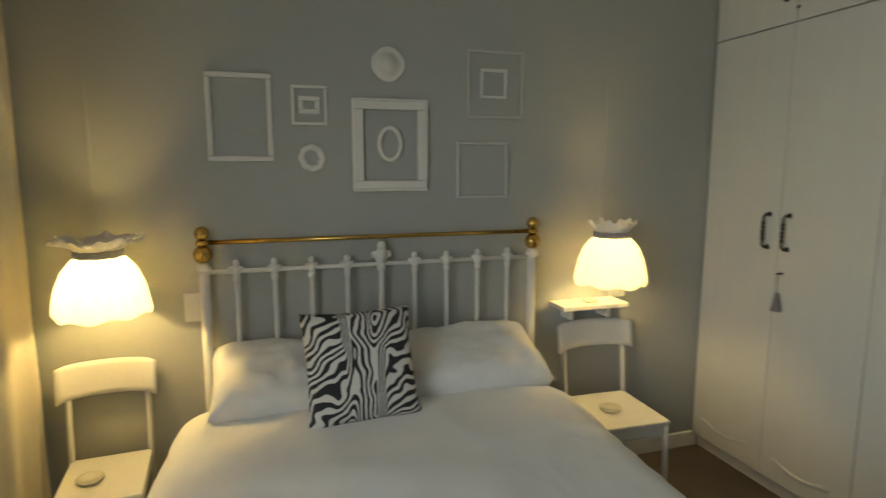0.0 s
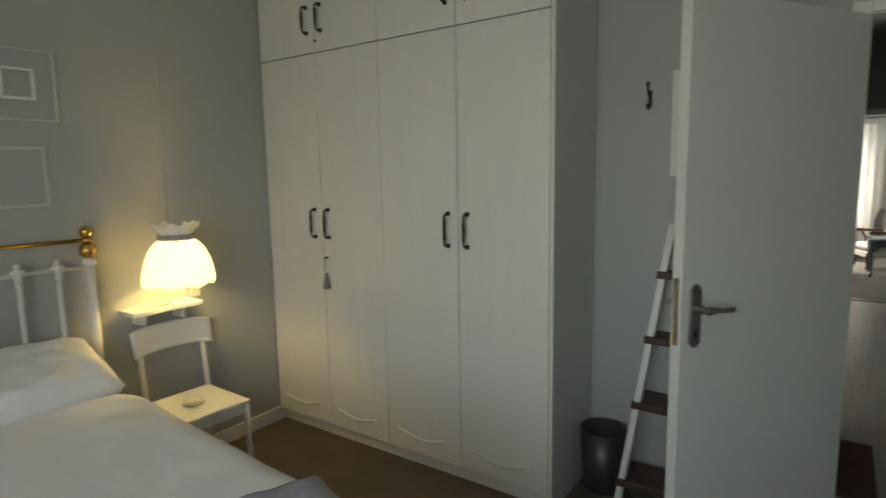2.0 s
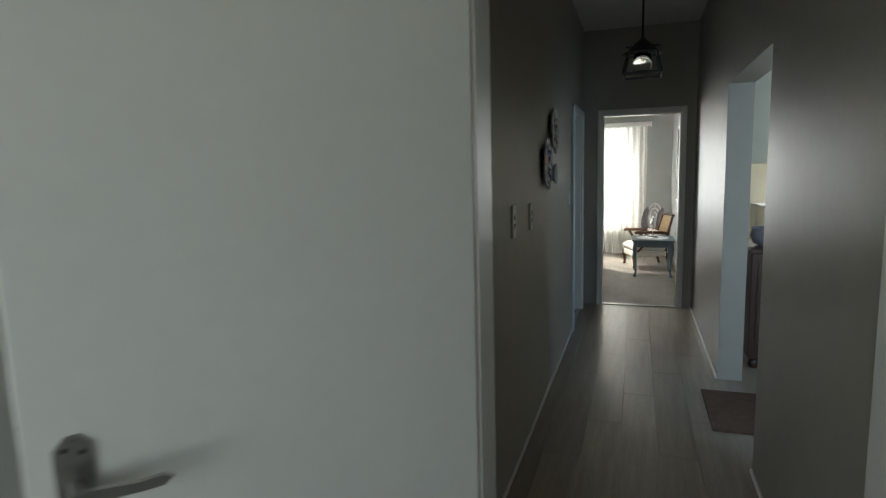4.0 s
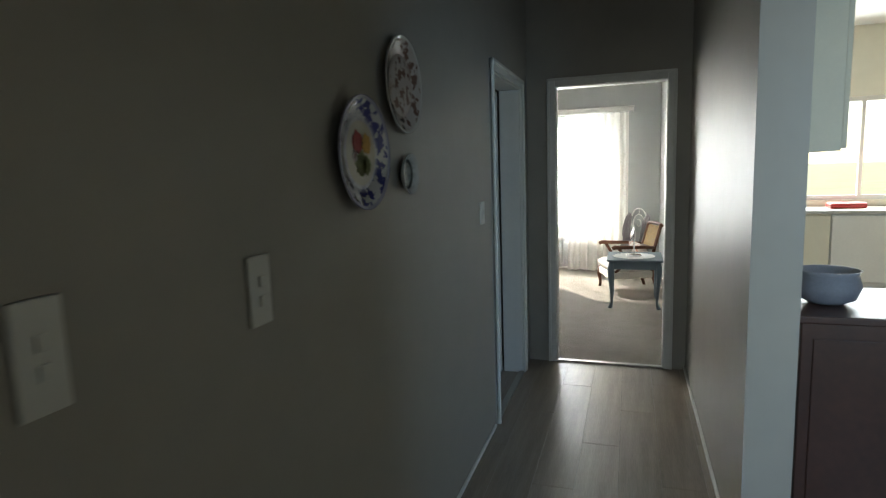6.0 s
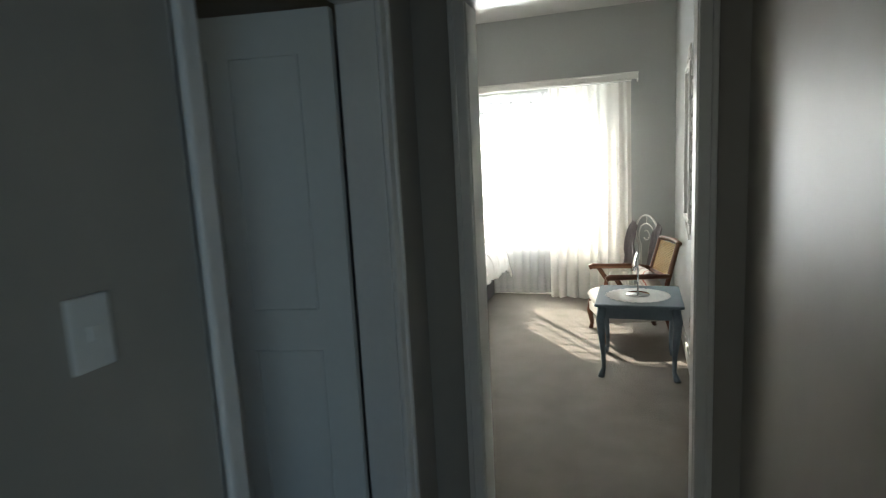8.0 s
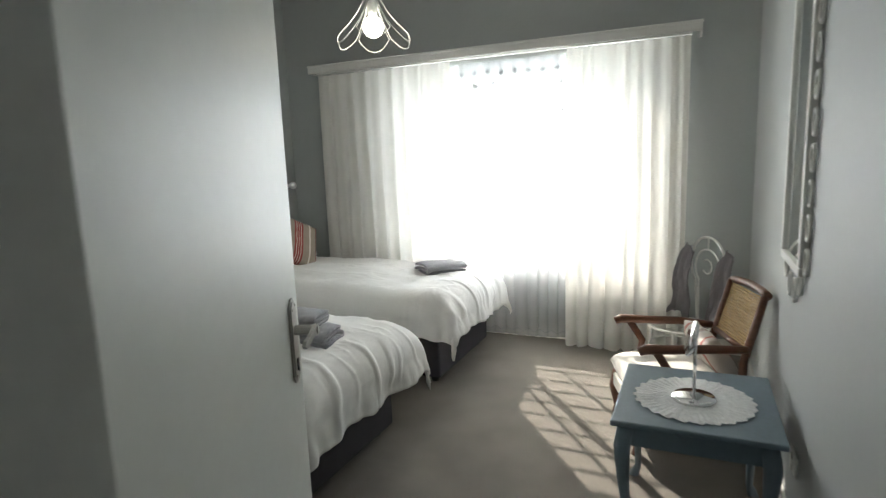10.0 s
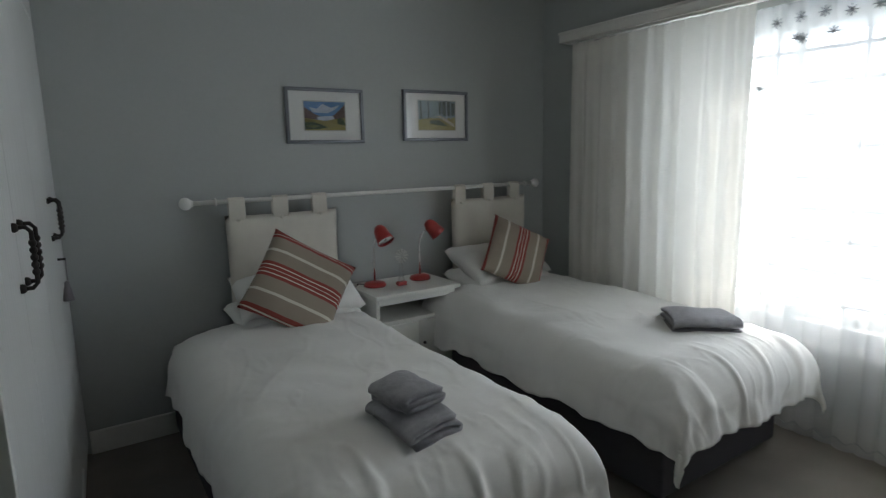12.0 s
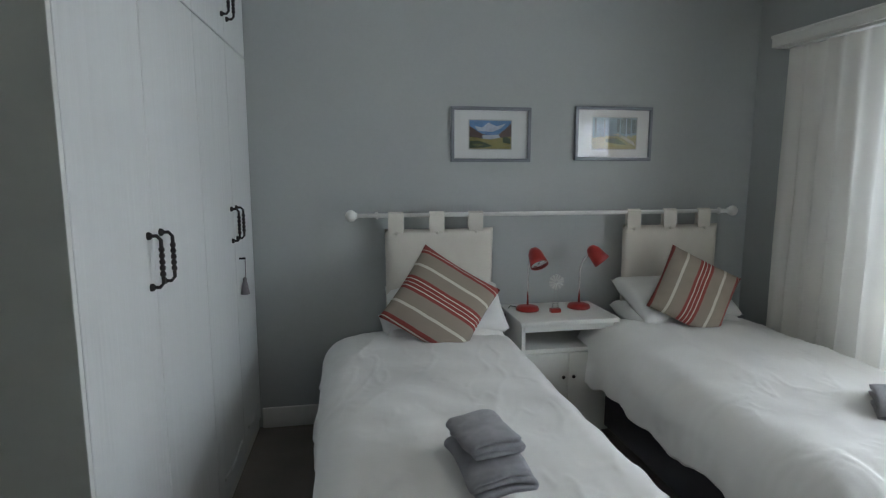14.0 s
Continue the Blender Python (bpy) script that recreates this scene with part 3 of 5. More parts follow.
def duvet(hw, length, top, side_hang, foot_hang, seed, n=170, flare=0.05, r=0.15, crown=0.05, fold=0.012, lumps=0.02, tip=1.7, rumple=1.0):
    """A puffed duvet over a bed: head at y=length, foot at y=0, hanging over both sides and the foot; creases run in from the bends."""
    arc = r * math.pi / 2

    def drop(s, flat, hang):
        """Distance s from the middle: outward place, fall, share of hang."""
        if s <= flat:
            return s, 0.0, 0.0
        a = s - flat
        if a < arc:
            return flat + r * math.sin(a / r), r * (1 - math.cos(a / r)), 0.0
        b = a - arc
        return flat + r + flare * min(1, b / 0.25), r + b, b / max(hang, 1e-3)

    def crease(p, q, k):
        """Sharp crests along p that wander with q."""
        f = math.sin(p * 21 + 7 * fbm(p, q * 0.35, seed + k, 1.7))
        g = math.sin(p * 37 + 9 * fbm(p, q * 0.5, seed + k + 4, 2.1))
        return max(0.0, f) ** 3 * (0.55 + fbm(p * 0.7, q, seed + k, 1.3)) + 0.5 * max(0.0, g) ** 4 * (0.5 + fbm(p, q, seed + k + 2, 2.0))

    bm = bmesh.new()
    su, sf = hw - r + arc + side_hang, length - r + arc + foot_hang

    def fn(a, b):
        u, v = (2 * a - 1) * su, b * sf
        x, fx, hx = drop(abs(u), hw - r, side_hang)
        y, fy, hy = drop(v, length - r, foot_hang)
        sx = 1 if u > 0 else -1
        fall = (fx ** tip + fy ** tip) ** (1 / tip)
        edge = min(1.3, max(hx, hy))
        near_x = max(0.0, 1 - abs(abs(u) - (hw - r + arc * 0.7)) / 0.30)
        near_y = max(0.0, 1 - abs(v - (length - r + arc * 0.7)) / 0.34)
        cx, cy = 0.5 * crease(v, u, 1) * near_x, crease(u, v, 11) * near_y
        wob = fbm(v, u * 0.3, seed, 4.0) * min(1, hx * 1.5), fbm(u, v * 0.3, seed + 3, 4.0) * min(1, hy * 1.5)
        x = sx * (x + 2.2 * fold * wob[0] + 0.9 * fold * cx * min(1, fx / r))
        y = y + 2.2 * fold * wob[1] + 0.9 * fold * cy * min(1, fy / r)
        dome = crown * max(0.0, 1 - (u / su) ** 2) ** 0.8 * (1 - (v / sf) ** 4)
        ridge = max(0.0, 0.10 - abs(fbm(u * 1.5 + 0.35 * v, v * 0.55, seed + 7, 2.2))) / 0.10
        fine = max(0.0, 0.10 - abs(fbm(u * 0.8 - 0.3 * v, v * 1.1, seed + 9, 4.2))) / 0.10
        calm = 1 if fall < 0.02 else 0.5
        z = top - fall + dome + lumps * fbm(u, v, seed, 1.7) + rumple * calm * (0.007 * ridge ** 2 + 0.0035 * fine ** 2) + fold * (cx * (1 - min(1, fx / r)) + cy * (1 - min(1, fy / r))) + 0.035 * edge * fbm(u, v, seed + 5, 2.6)
        if v < 0.25:
            z -= (0.25 - v) ** 2 * 0.5
        x *= 1 + 0.012 * fbm(u * 0.2, v, seed + 8, 2.0)
        return (x, length - y, max(0.06, z))

    sheet(bm, fn, n, n)
    return bm


def towel_fold(w, d, h, seed=0.0):
    """A towel folded in three and then over, with round folds and a layered end."""
    bm = bmesh.new()
    path = []
    for k in range(3):
        z = h * (0.17 + 0.33 * k)
        ins = 0.06 * d * (k == 1)
        ys = [(d - ins) * (t / 8 - 0.5) for t in range(9)]
        if k % 2:
            ys = ys[::-1]
        path += [(y, z) for y in ys]
        if k < 2:
            e = ys[-1]
            s = 1 if e > 0 else -1
            path += [(e + s * h * 0.2 * math.sin(q * math.pi / 7), z + h * 0.33 * (1 - math.cos(q * math.pi / 7)) / 2) for q in range(1, 7)]
    m = len(path) - 1

    def fn(a, b):
        y, z = path[round(b * m)]
        x = (a - 0.5) * w * (1 + 0.05 * math.sin(b * 9 + seed))
        sag = 0.10 * h * (2 * y / d) ** 2
        return (x + 0.008 * fbm(y, z, seed, 8), y + 0.006 * fbm(x, z, seed + 2, 8), z - sag * z / h + 0.010 * fbm(x, y, seed + 1, 6) - 0.06 * h * (2 * a - 1) ** 4)
    sheet(bm, fn, 30, m)
    return bm


def drape(y0, y1, z0, z1, folds, amp, seed=0.0, taper=1.0, ny=90, nz=24):
    """A hanging curtain in the plane x=0 with full folds; drawn together by taper at the bottom."""
    bm = bmesh.new()
    mid = (y0 + y1) / 2

    def fn(a, b):
        z = z1 + (z0 - z1) * b
        y = mid + (y0 + (y1 - y0) * a - mid) * (1 + (taper - 1) * b)
        ph = a * folds * 2 * math.pi + 2.2 * fbm(a * 3, 0, seed, 1.5)
        x = amp * (0.45 + 0.55 * b) * math.sin(ph) * (0.6 + 0.4 * fbm(a * 4, b, seed + 4, 1.0)) + 0.02 * b * fbm(a * 5, b * 2, seed, 1)
        return (x, y + 0.012 * math.cos(ph) * b, z + (0.012 * fbm(a * 6, 0, seed) if b == 1 else 0))
    sheet(bm, fn, ny, nz)
    return bm


def pull_handle(length, standoff=0.035):
    """A dark turned cabinet pull standing off along -x, upright."""
    bm = bmesh.new()
    h = length / 2
    sweep(bm, [(0, 0, -h), (-standoff * 0.7, 0, -h), (-standoff, 0, -h + 0.012), (-standoff, 0, h - 0.012), (-standoff * 0.7, 0, h), (0, 0, h)], 0.0055, 8)
    for k in range(-2, 3):
        ball(bm, (-standoff, 0, k * h * 0.24), 0.009, 8, 1.1)
    for s in (-1, 1):
        ball(bm, (-0.002, 0, s * h), 0.012, 8)
    return bm


def wave_line(y0, y1, z, amp=0.02):
    """A raised ogee line near the foot of a door."""
    pts = []
    for k in range(17):
        f = k / 16
        pts.append((-0.002, y0 + (y1 - y0) * f, z + amp * math.cos(2 * math.pi * f) * (0.4 + 0.9 * abs(f - 0.5))))
    return sweep(bmesh.new(), pts, 0.009, 6)


def wardrobe(name, m, edges, depth, split, label, key_door=0):
    """A built-in wardrobe: fronts in the plane x=0 of its own frame, bodies behind; edges are the door joints in y."""
    w = thing(name, m, label, "wardrobe")
    y0, y1 = edges[-1], edges[0]
    part("carcass", boxes((0.022, depth, y0, y1, 0.07, H - 0.01), bevel=0.002), FOIL, w)
    part("end_panel", boxes((0.0, depth, y0 - 0.018, y0 - 0.001, 0.0, H - 0.01), bevel=0.002), DOORWHITE, w, "grey-white end panel")
    part("plinth", boxes((0.035, 0.05, y0, y1, 0.0, 0.068), bevel=0.002), WHITE, w)
    for k in range(len(edges) - 1):
        b, a = edges[k], edges[k + 1]
        lo = part("door", boxes((0.0, 0.02, a + 0.002, b - 0.002, 0.074, split - 0.003), bevel=0.004), FOIL, w)
        up = part("top_door", boxes((0.0, 0.02, a + 0.002, b - 0.002, split + 0.003, H - 0.03), bevel=0.004), FOIL, w)
        part("wave_moulding", wave_line(a + 0.09, b - 0.07, 0.165), FOIL, lo, smooth=True)
        part("arch_moulding", wave_line(a + 0.09, b - 0.07, H - 0.14), FOIL, up, smooth=True)
        hy = a + 0.052 if k % 2 == 0 else b - 0.052
        part("pull", pull_handle(0.15), DARKIRON, lo, "dark bronze turned pull", True, pose(-0.001, hy, 1.235))
        part("pull", pull_handle(0.13), DARKIRON, up, "dark bronze turned pull", True, pose(-0.001, hy, split + 0.17))
        if k == key_door:
            kh = part("key", sweep(bmesh.new(), [(0, hy - 0.09, 1.05), (-0.03, hy - 0.09, 1.05)], 0.005), DARKIRON, lo)
            bm = sweep(bmesh.new(), [(-0.028, hy - 0.09, 1.05), (-0.026, hy - 0.09, 0.96)], 0.002, 6)
            lathe(bm, [(0.004, 0.0), (0.011, -0.008), (0.009, -0.02), (0.013, -0.03), (0.022, -0.085), (0.002, -0.086)], 12, (-0.022, hy - 0.09, 0.965))
            part("tassel", bm, ROBE, kh, "grey key tassel", True)
            part("keyhole", lathe(bmesh.new(), [(0.008, 0), (0.008, 0.002)], 10, (-0.003, hy - 0.09 + 0.03, split + 0.06), "X"), DARKIRON, up)
    return w


wardrobe("built_in_wardrobe", pose(2.22, 0, 0), (2.86, 2.412, 1.978, 1.522, 1.068), 0.465, 2.136, "white four-door built-in wardrobe with dark bronze pulls")


def wardrobe_twin():
    """The twin room's wardrobe faces the other way: fronts look along +x."""
    w = thing("built_in_wardrobe", pose(8.785, 2.89, 0, 0, 0, -2.7), "white four-door built-in wardrobe with dark pulls beside the beds", "wardrobe")
    edges, split, depth = (0.0, -0.45, -0.96, -1.50, -1.97), 2.09, 0.55
    part("carcass", boxes((-depth, -0.022, -1.97, 0.0, 0.07, H - 0.01), bevel=0.002), FOIL2, w)
    part("end_panel", boxes((-depth, 0.0, -1.99, -1.972, 0.0, H - 0.01), bevel=0.002), DOORWHITE, w, "grey-white end panel")
    part("plinth", boxes((-0.03, -0.012, -1.96, 0.0, 0.0, 0.068), bevel=0.002), WHITE, w)
    turn = pose(0, 0, 0, 0, 0, 180)
    for k in range(4):
        b, a = edges[k], edges[k + 1]
        lo = part("door", boxes((-0.02, 0.0, a + 0.002, b - 0.002, 0.074, split - 0.003), bevel=0.004), FOIL2, w)
        up = part("top_door", boxes((-0.02, 0.0, a + 0.002, b - 0.002, split + 0.003, H - 0.03), bevel=0.004), FOIL2, w)
        part("wave_moulding", wave_line(a + 0.09, b - 0.07, 0.165), FOIL2, lo, smooth=True)
        part("arch_moulding", wave_line(a + 0.09, b - 0.07, H - 0.14), FOIL2, up, smooth=True)
        hy = a + 0.05 if k % 2 == 0 else b - 0.05
        part("pull", pull_handle(0.15), DARKIRON, lo, "dark bronze turned pull", True, pose(0.001, hy, 1.25, 0, 0, 180))
        part("pull", pull_handle(0.13), DARKIRON, up, "dark bronze turned pull", True, pose(0.001, hy, split + 0.17, 0, 0, 180))
        if k == 0:
            kh = part("key", sweep(bmesh.new(), [(0, hy + 0.03, 1.07), (0.03, hy + 0.03, 1.07)], 0.005), DARKIRON, lo)
            bm = sweep(bmesh.new(), [(0.028, hy + 0.03, 1.07), (0.026, hy + 0.03, 0.97)], 0.002, 6)
            lathe(bm, [(0.004, 0.0), (0.011, -0.008), (0.009, -0.02), (0.013, -0.03), (0.022, -0.085), (0.002, -0.086)], 12, (0.022, hy + 0.03, 0.975))
            part("tassel", bm, ROBE, kh, "grey key tassel", True)
    return w


wardrobe_twin()

# ---------------------------------------------------------------- main bedroom
bed = thing("double_bed", pose(0.489, BED_Y - 0.065, 0), "white iron and brass double bed made up in white", "bed")
PX = 0.703
for s in (-1, 1):
    bm = sweep(bmesh.new(), [(s * PX, 0, 0), (s * PX, 0, 1.145)], 0.021, 14)
    lathe(bm, [(0.028, 0), (0.030, 0.012), (0.022, 0.022), (0.022, 0.03)], 14, (s * PX, 0, 1.118))
    lathe(bm, [(0.026, 0.0), (0.026, 0.04)], 14, (s * PX, 0, 0.0))
    post = part("bedpost", bm, IRONWHITE, bed, smooth=True)
    bm = ball(bmesh.new(), (s * PX, 0, 1.186), 0.036)
    lathe(bm, [(0.02, -0.01), (0.026, 0), (0.02, 0.012)], 14, (s * PX, 0, 1.230))
    ball(bm, (s * PX, 0, 1.268), 0.028)
    part("brass_knob", bm, BRASS, post, "polished brass ball finial", True)
part("brass_rail", sweep(bmesh.new(), [(-PX, 0, 1.232), (PX, 0, 1.232)], 0.0095, 12), BRASS, bed, "polished brass top rail", True)
part("cross_rail", sweep(bmesh.new(), [(-PX, 0, 1.115), (PX, 0, 1.115)], 0.009, 10), IRONWHITE, bed, smooth=True)
part("lower_rail", sweep(bmesh.new(), [(-PX, 0, 0.42), (PX, 0, 0.42)], 0.012, 10), IRONWHITE, bed, smooth=True)
for k in range(9):
    x = -0.585 + k * 0.1455
    mid = k == 4
    bm = sweep(bmesh.new(), [(x, 0, 0.42), (x, 0, 1.13)], 0.0095 if not mid else 0.012, 10)
    zc, sc = (1.118, 1.0) if not mid else (1.15, 1.45)
    ball(bm, (x, 0, zc), 0.020 * sc, 10, 1.25)
    ball(bm, (x, 0, zc + 0.028 * sc), 0.013 * sc, 10, 1.2)
    ball(bm, (x, 0, zc - 0.032 * sc), 0.014 * sc, 10, 1.3)
    for q in (-1, 1):
        ball(bm, (x + q * 0.019 * sc, 0, zc + 0.006), 0.011 * sc, 8)
    part("spindle", bm, IRONWHITE, bed, "cast iron spindle with a rosette", True)
for s in (-1, 1):
    part("side_rail", boxes((s * (PX - 0.015) - 0.015, s * (PX - 0.015) + 0.015, -1.98, 0, 0.3, 0.36)), IRONWHITE, bed)
    part("foot_post", sweep(bmesh.new(), [(s * (PX - 0.02), -1.95, 0), (s * (PX - 0.02), -1.95, 0.36)], 0.018, 10), IRONWHITE, bed, smooth=True)
part("mattress", boxes((-0.685, 0.685, -1.96, -0.03, 0.34, 0.55), bevel=0.04), LINEN, bed)
solid("duvet", duvet(0.78, 1.80, 0.60, 0.20, 0.23, 2.0, flare=0.05, crown=0.045, lumps=0.016, rumple=0.35), LINEN, pose(0.325, 0.824, 0, 0, 0, -4), "white cotton duvet spread over the double bed", "duvet", smooth=True, thick=0.014)
pil = solid("pillow", cushion(0.66, 0.40, 0.21, 1.0, 0.42, 0.04, 0.022), PILLOWC, pose(0.125, 2.66, 0.70, 18, 3, 3), "white embroidered pillow on the double bed", "pillow", "pillows of the double bed", True)
pil = solid("pillow", cushion(0.66, 0.40, 0.21, 4.0, 0.42, 0.04, 0.022), PILLOWC, pose(0.82, 2.65, 0.70, 18, -2, -3), "white embroidered pillow on the double bed", "pillow", "pillows of the double bed", True)
solid("zebra_cushion", cushion(0.41, 0.41, 0.13, 2.0, 0.5, 0.06), ZEBRA, pose(0.33, 2.41, 0.815, 66, 0, 4), "black and white zebra-striped scatter cushion against the pillows", "cushion", smooth=True)
solid("folded_towel", towel_fold(0.42, 0.26, 0.09), TOWEL, pose(0.84, 1.06, 0.615, 0, 0, 70), "folded grey terry towel on the double bed", "towel", "folded towels", True, 0.017)
solid("soap_sachet", cushion(0.11, 0.09, 0.03, 5, 0.5, 0.1, 0.01, 12), PILLOWC, pose(0.03, 1.98, 0.615, 0, 0, 20), "small white lace sachet on the duvet", "sachet", smooth=True)


def side_chair(m, label):
    """A white stacking chair: flat square seat, curved back board, four tube legs."""
    c = thing("bedside_chair", m, label, "chair", "bedside chairs")
    part("seat", boxes((-0.165, 0.165, -0.19, 0.18, 0.40, 0.42), bevel=0.006), WHITE, c)
    part("apron", boxes((-0.155, 0.155, -0.18, -0.165, 0.355, 0.40), (-0.155, 0.155, 0.15, 0.165, 0.355, 0.40), (-0.155, -0.14, -0.165, 0.15, 0.355, 0.40), (0.14, 0.155, -0.165, 0.15, 0.355, 0.40)), WHITE, c)
    for x, y in ((-0.15, -0.172), (0.15, -0.172)):
        part("leg", sweep(bmesh.new(), [(x, y, 0.41), (x * 1.04, y * 1.05, 0)], [0.014, 0.011], 10), WHITE, c, smooth=True)
    for s in (-1, 1):
        part("back_leg", sweep(bmesh.new(), [(s * 0.165, 0.21, 0), (s * 0.16, 0.175, 0.42), (s * 0.16, 0.195, 0.60), (s * 0.158, 0.21, 0.72)], 0.0125, 10), WHITE, c, smooth=True)
    bm = bmesh.new()
    sheet(bm, lambda a, b: ((a - 0.5) * 0.405, 0.178 + 0.05 * (1 - (2 * a - 1) ** 2) + 0.02 * b, 0.652 + 0.128 * b - 0.012 * (2 * b - 1) ** 8 * abs(2 * a - 1) ** 8), 18, 6, 0.016)
    part("backrest", bm, WHITE, c, smooth=True)
    return c


side_chair(pose(1.525, 2.59, 0, 0, 0, -2), "white painted chair serving as a bedside table")
side_chair(pose(-0.565, 2.63, 0, 0, 0, 4) @ Matrix.Diagonal((0.84, 0.92, 1.01, 1)), "white painted chair serving as a bedside table")


def glass_dish(at, r, group="glass dishes"):
    return solid("glass_dish", lathe(bmesh.new(), [(r * 0.6, 0), (r, 0.006), (r, 0.014), (r * 0.94, 0.014), (r * 0.9, 0.007), (0.001, 0.006)], 28, at), DISHGLASS, Matrix(), "small round clear glass coaster dish", "dish", group, True)


glass_dish((1.495, 2.575, 0.421), 0.048)
glass_dish((-0.605, 2.60, 0.426), 0.044)
glass_dish((1.49, 2.77, 0.882), 0.036)

shelf = thing("bedside_shelf", pose(1.495, BED_Y, 0), "small white wall shelf beneath the lamp", "shelf")
part("board", boxes((-0.175, 0.175, -0.15, -0.002, 0.858, 0.88), bevel=0.004), WHITE, shelf)
part("bracket", boxes((-0.11, -0.09, -0.1, -0.002, 0.80, 0.858), bevel=0.004), WHITE, shelf)
part("bracket", boxes((0.09, 0.11, -0.1, -0.002, 0.80, 0.858), bevel=0.004), WHITE, shelf)


def wall_lamp(at, name_light, ruff=1.0, size=1.0):
    """A wall lamp with a gathered cloth shade: dome, tied neck and a frilled collar."""
    x, y, z = at
    lamp = thing("wall_lamp", pose(x, y, z) @ Matrix.Diagonal((size, 1, size, 1)), "lit wall lamp with a gathered ivory cloth shade", "lamp", "bedside wall lamps")
    prof = [(0.158, 0.0), (0.162, 0.012), (0.156, 0.05), (0.145, 0.10), (0.123, 0.155), (0.096, 0.19), (0.076, 0.208)]
    seg = 48

    def dome(a, b):
        i = min(len(prof) - 2, int(b * (len(prof) - 1)))
        f = b * (len(prof) - 1) - i
        r = prof[i][0] * (1 - f) + prof[i + 1][0] * f
        h = prof[i][1] * (1 - f) + prof[i + 1][1] * f
        t = 2 * math.pi * a
        r *= 1 + 0.02 * math.sin(22 * t) * (0.3 + b) + 0.03 * math.cos(4 * t + 0.6) * (1 - b)
        return (r * math.cos(t), r * math.sin(t), h - 0.012 * (1 - b) * (1 + math.cos(8 * t)) / 2)
    bm = sheet(bmesh.new(), dome, seg * 2, 18)
    shade = part("shade", bm, SHADE, lamp, "glowing gathered ivory shade", True)
    bm = bmesh.new()
    for k in range(3):
        sweep(bm, [(0.078 * math.cos(t * math.pi / 16), 0.078 * math.sin(t * math.pi / 16), 0.21 + 0.008 * k + 0.002 * math.sin(t * 1.7)) for t in range(32)], 0.005, 6, True)
    part("cord_tie", bm, TOWEL, shade, "grey twisted cord round the neck", True)

    def frill(a, b):
        t = 2 * math.pi * a
        r = 0.072 + 0.062 * ruff * b * (1 + 0.22 * math.sin(7 * t + 1))
        return (r * math.cos(t), r * math.sin(t), 0.228 + 0.045 * b ** 0.6 + 0.008 * b * math.sin(13 * t) + 0.01 * b * math.sin(5 * t))
    part("frill", sheet(bmesh.new(), frill, 96, 6, 0.002), LINEN, shade, "ruffled cloth collar", True)
    part("bulb", ball(bmesh.new(), (0, 0, 0.085), 0.028), WARMBULB, lamp, "", True)
    dy = BED_Y - y
    part("arm", sweep(bmesh.new(), [(0, 0, 0.14), (0, 0.02, 0.05), (0, dy * 0.6, 0.03), (0, dy - 0.01, 0.05)], 0.007, 8), WHITE, lamp, "", True)
    part("wall_rose", lathe(bmesh.new(), [(0.035, 0), (0.035, 0.008), (0.02, 0.014)], 18, (0, dy - 0.015, 0.05), "Y"), WHITE, lamp, "", True)
    bulb_lamp(name_light, (x, y, z + 0.085), 24.0, (1.0, 0.735, 0.29), 0.03)
    return lamp


wall_lamp((1.525, 2.665, 1.002), "wall_lamp_light_wardrobe_side", 0.45)
wall_lamp((-0.535, 2.665, 1.018), "wall_lamp_light_window_side", 1.1, 0.95)


def socket(name, m, w, h, label, toggles=1, cat="switch"):
    s = thing(name, m, label, cat)
    part("plate", boxes((-w / 2, w / 2, -0.010, 0, -h / 2, h / 2), bevel=0.003), PLASTIC, s)
    for k in range(toggles):
        dz = (k - (toggles - 1) / 2) * 0.04
        part("rocker", boxes((-0.009, 0.009, -0.016, -0.0105, dz - 0.012, dz + 0.012), bevel=0.002), PLASTIC, s)
    return s


socket("light_switch", pose(-0.268, BED_Y, 0.967), 0.062, 0.115, "white plastic switch plate beside the bed")
socket("wall_socket", pose(1.70, BED_Y, 0.905), 0.09, 0.06, "white plastic wall socket below the lamp", 1, "socket")
setting("trim_wall_conduit", boxes((1.60, 1.618, BED_Y - 0.005, BED_Y, 1.25, H), (-0.60, -0.582, BED_Y - 0.005, BED_Y, 1.25, H), bevel=0.002), WALL, "cable conduit painted grey on the wall")


def empty_frame(x0, x1, z0, z1, w, label, t=0.018, mat=WHITE, lip=True):
    """An empty picture frame on the bed wall: four mitred-looking rails with an inner bead."""
    f = thing("empty_picture_frame", pose((x0 + x1) / 2, BED_Y, (z0 + z1) / 2), label, "picture frame", "white frames over the bed")
    hx, hz = (x1 - x0) / 2, (z1 - z0) / 2
    for r in ((-hx, hx, -t, 0, hz - w, hz), (-hx, hx, -t, 0, -hz, -hz + w), (-hx, -hx + w, -t, 0, -hz + w, hz - w), (hx - w, hx, -t, 0, -hz + w, hz - w)):
        part("rail", boxes(r, bevel=min(0.005, w / 4)), mat, f)
    if lip and w > 0.02:
        ix, iz = hx - w * 0.25, hz - w * 0.25
        part("bead", sweep(bmesh.new(), [(-ix, -t, -iz), (ix, -t, -iz), (ix, -t, iz), (-ix, -t, iz)], 0.005, 6, True), mat, f)
    return f


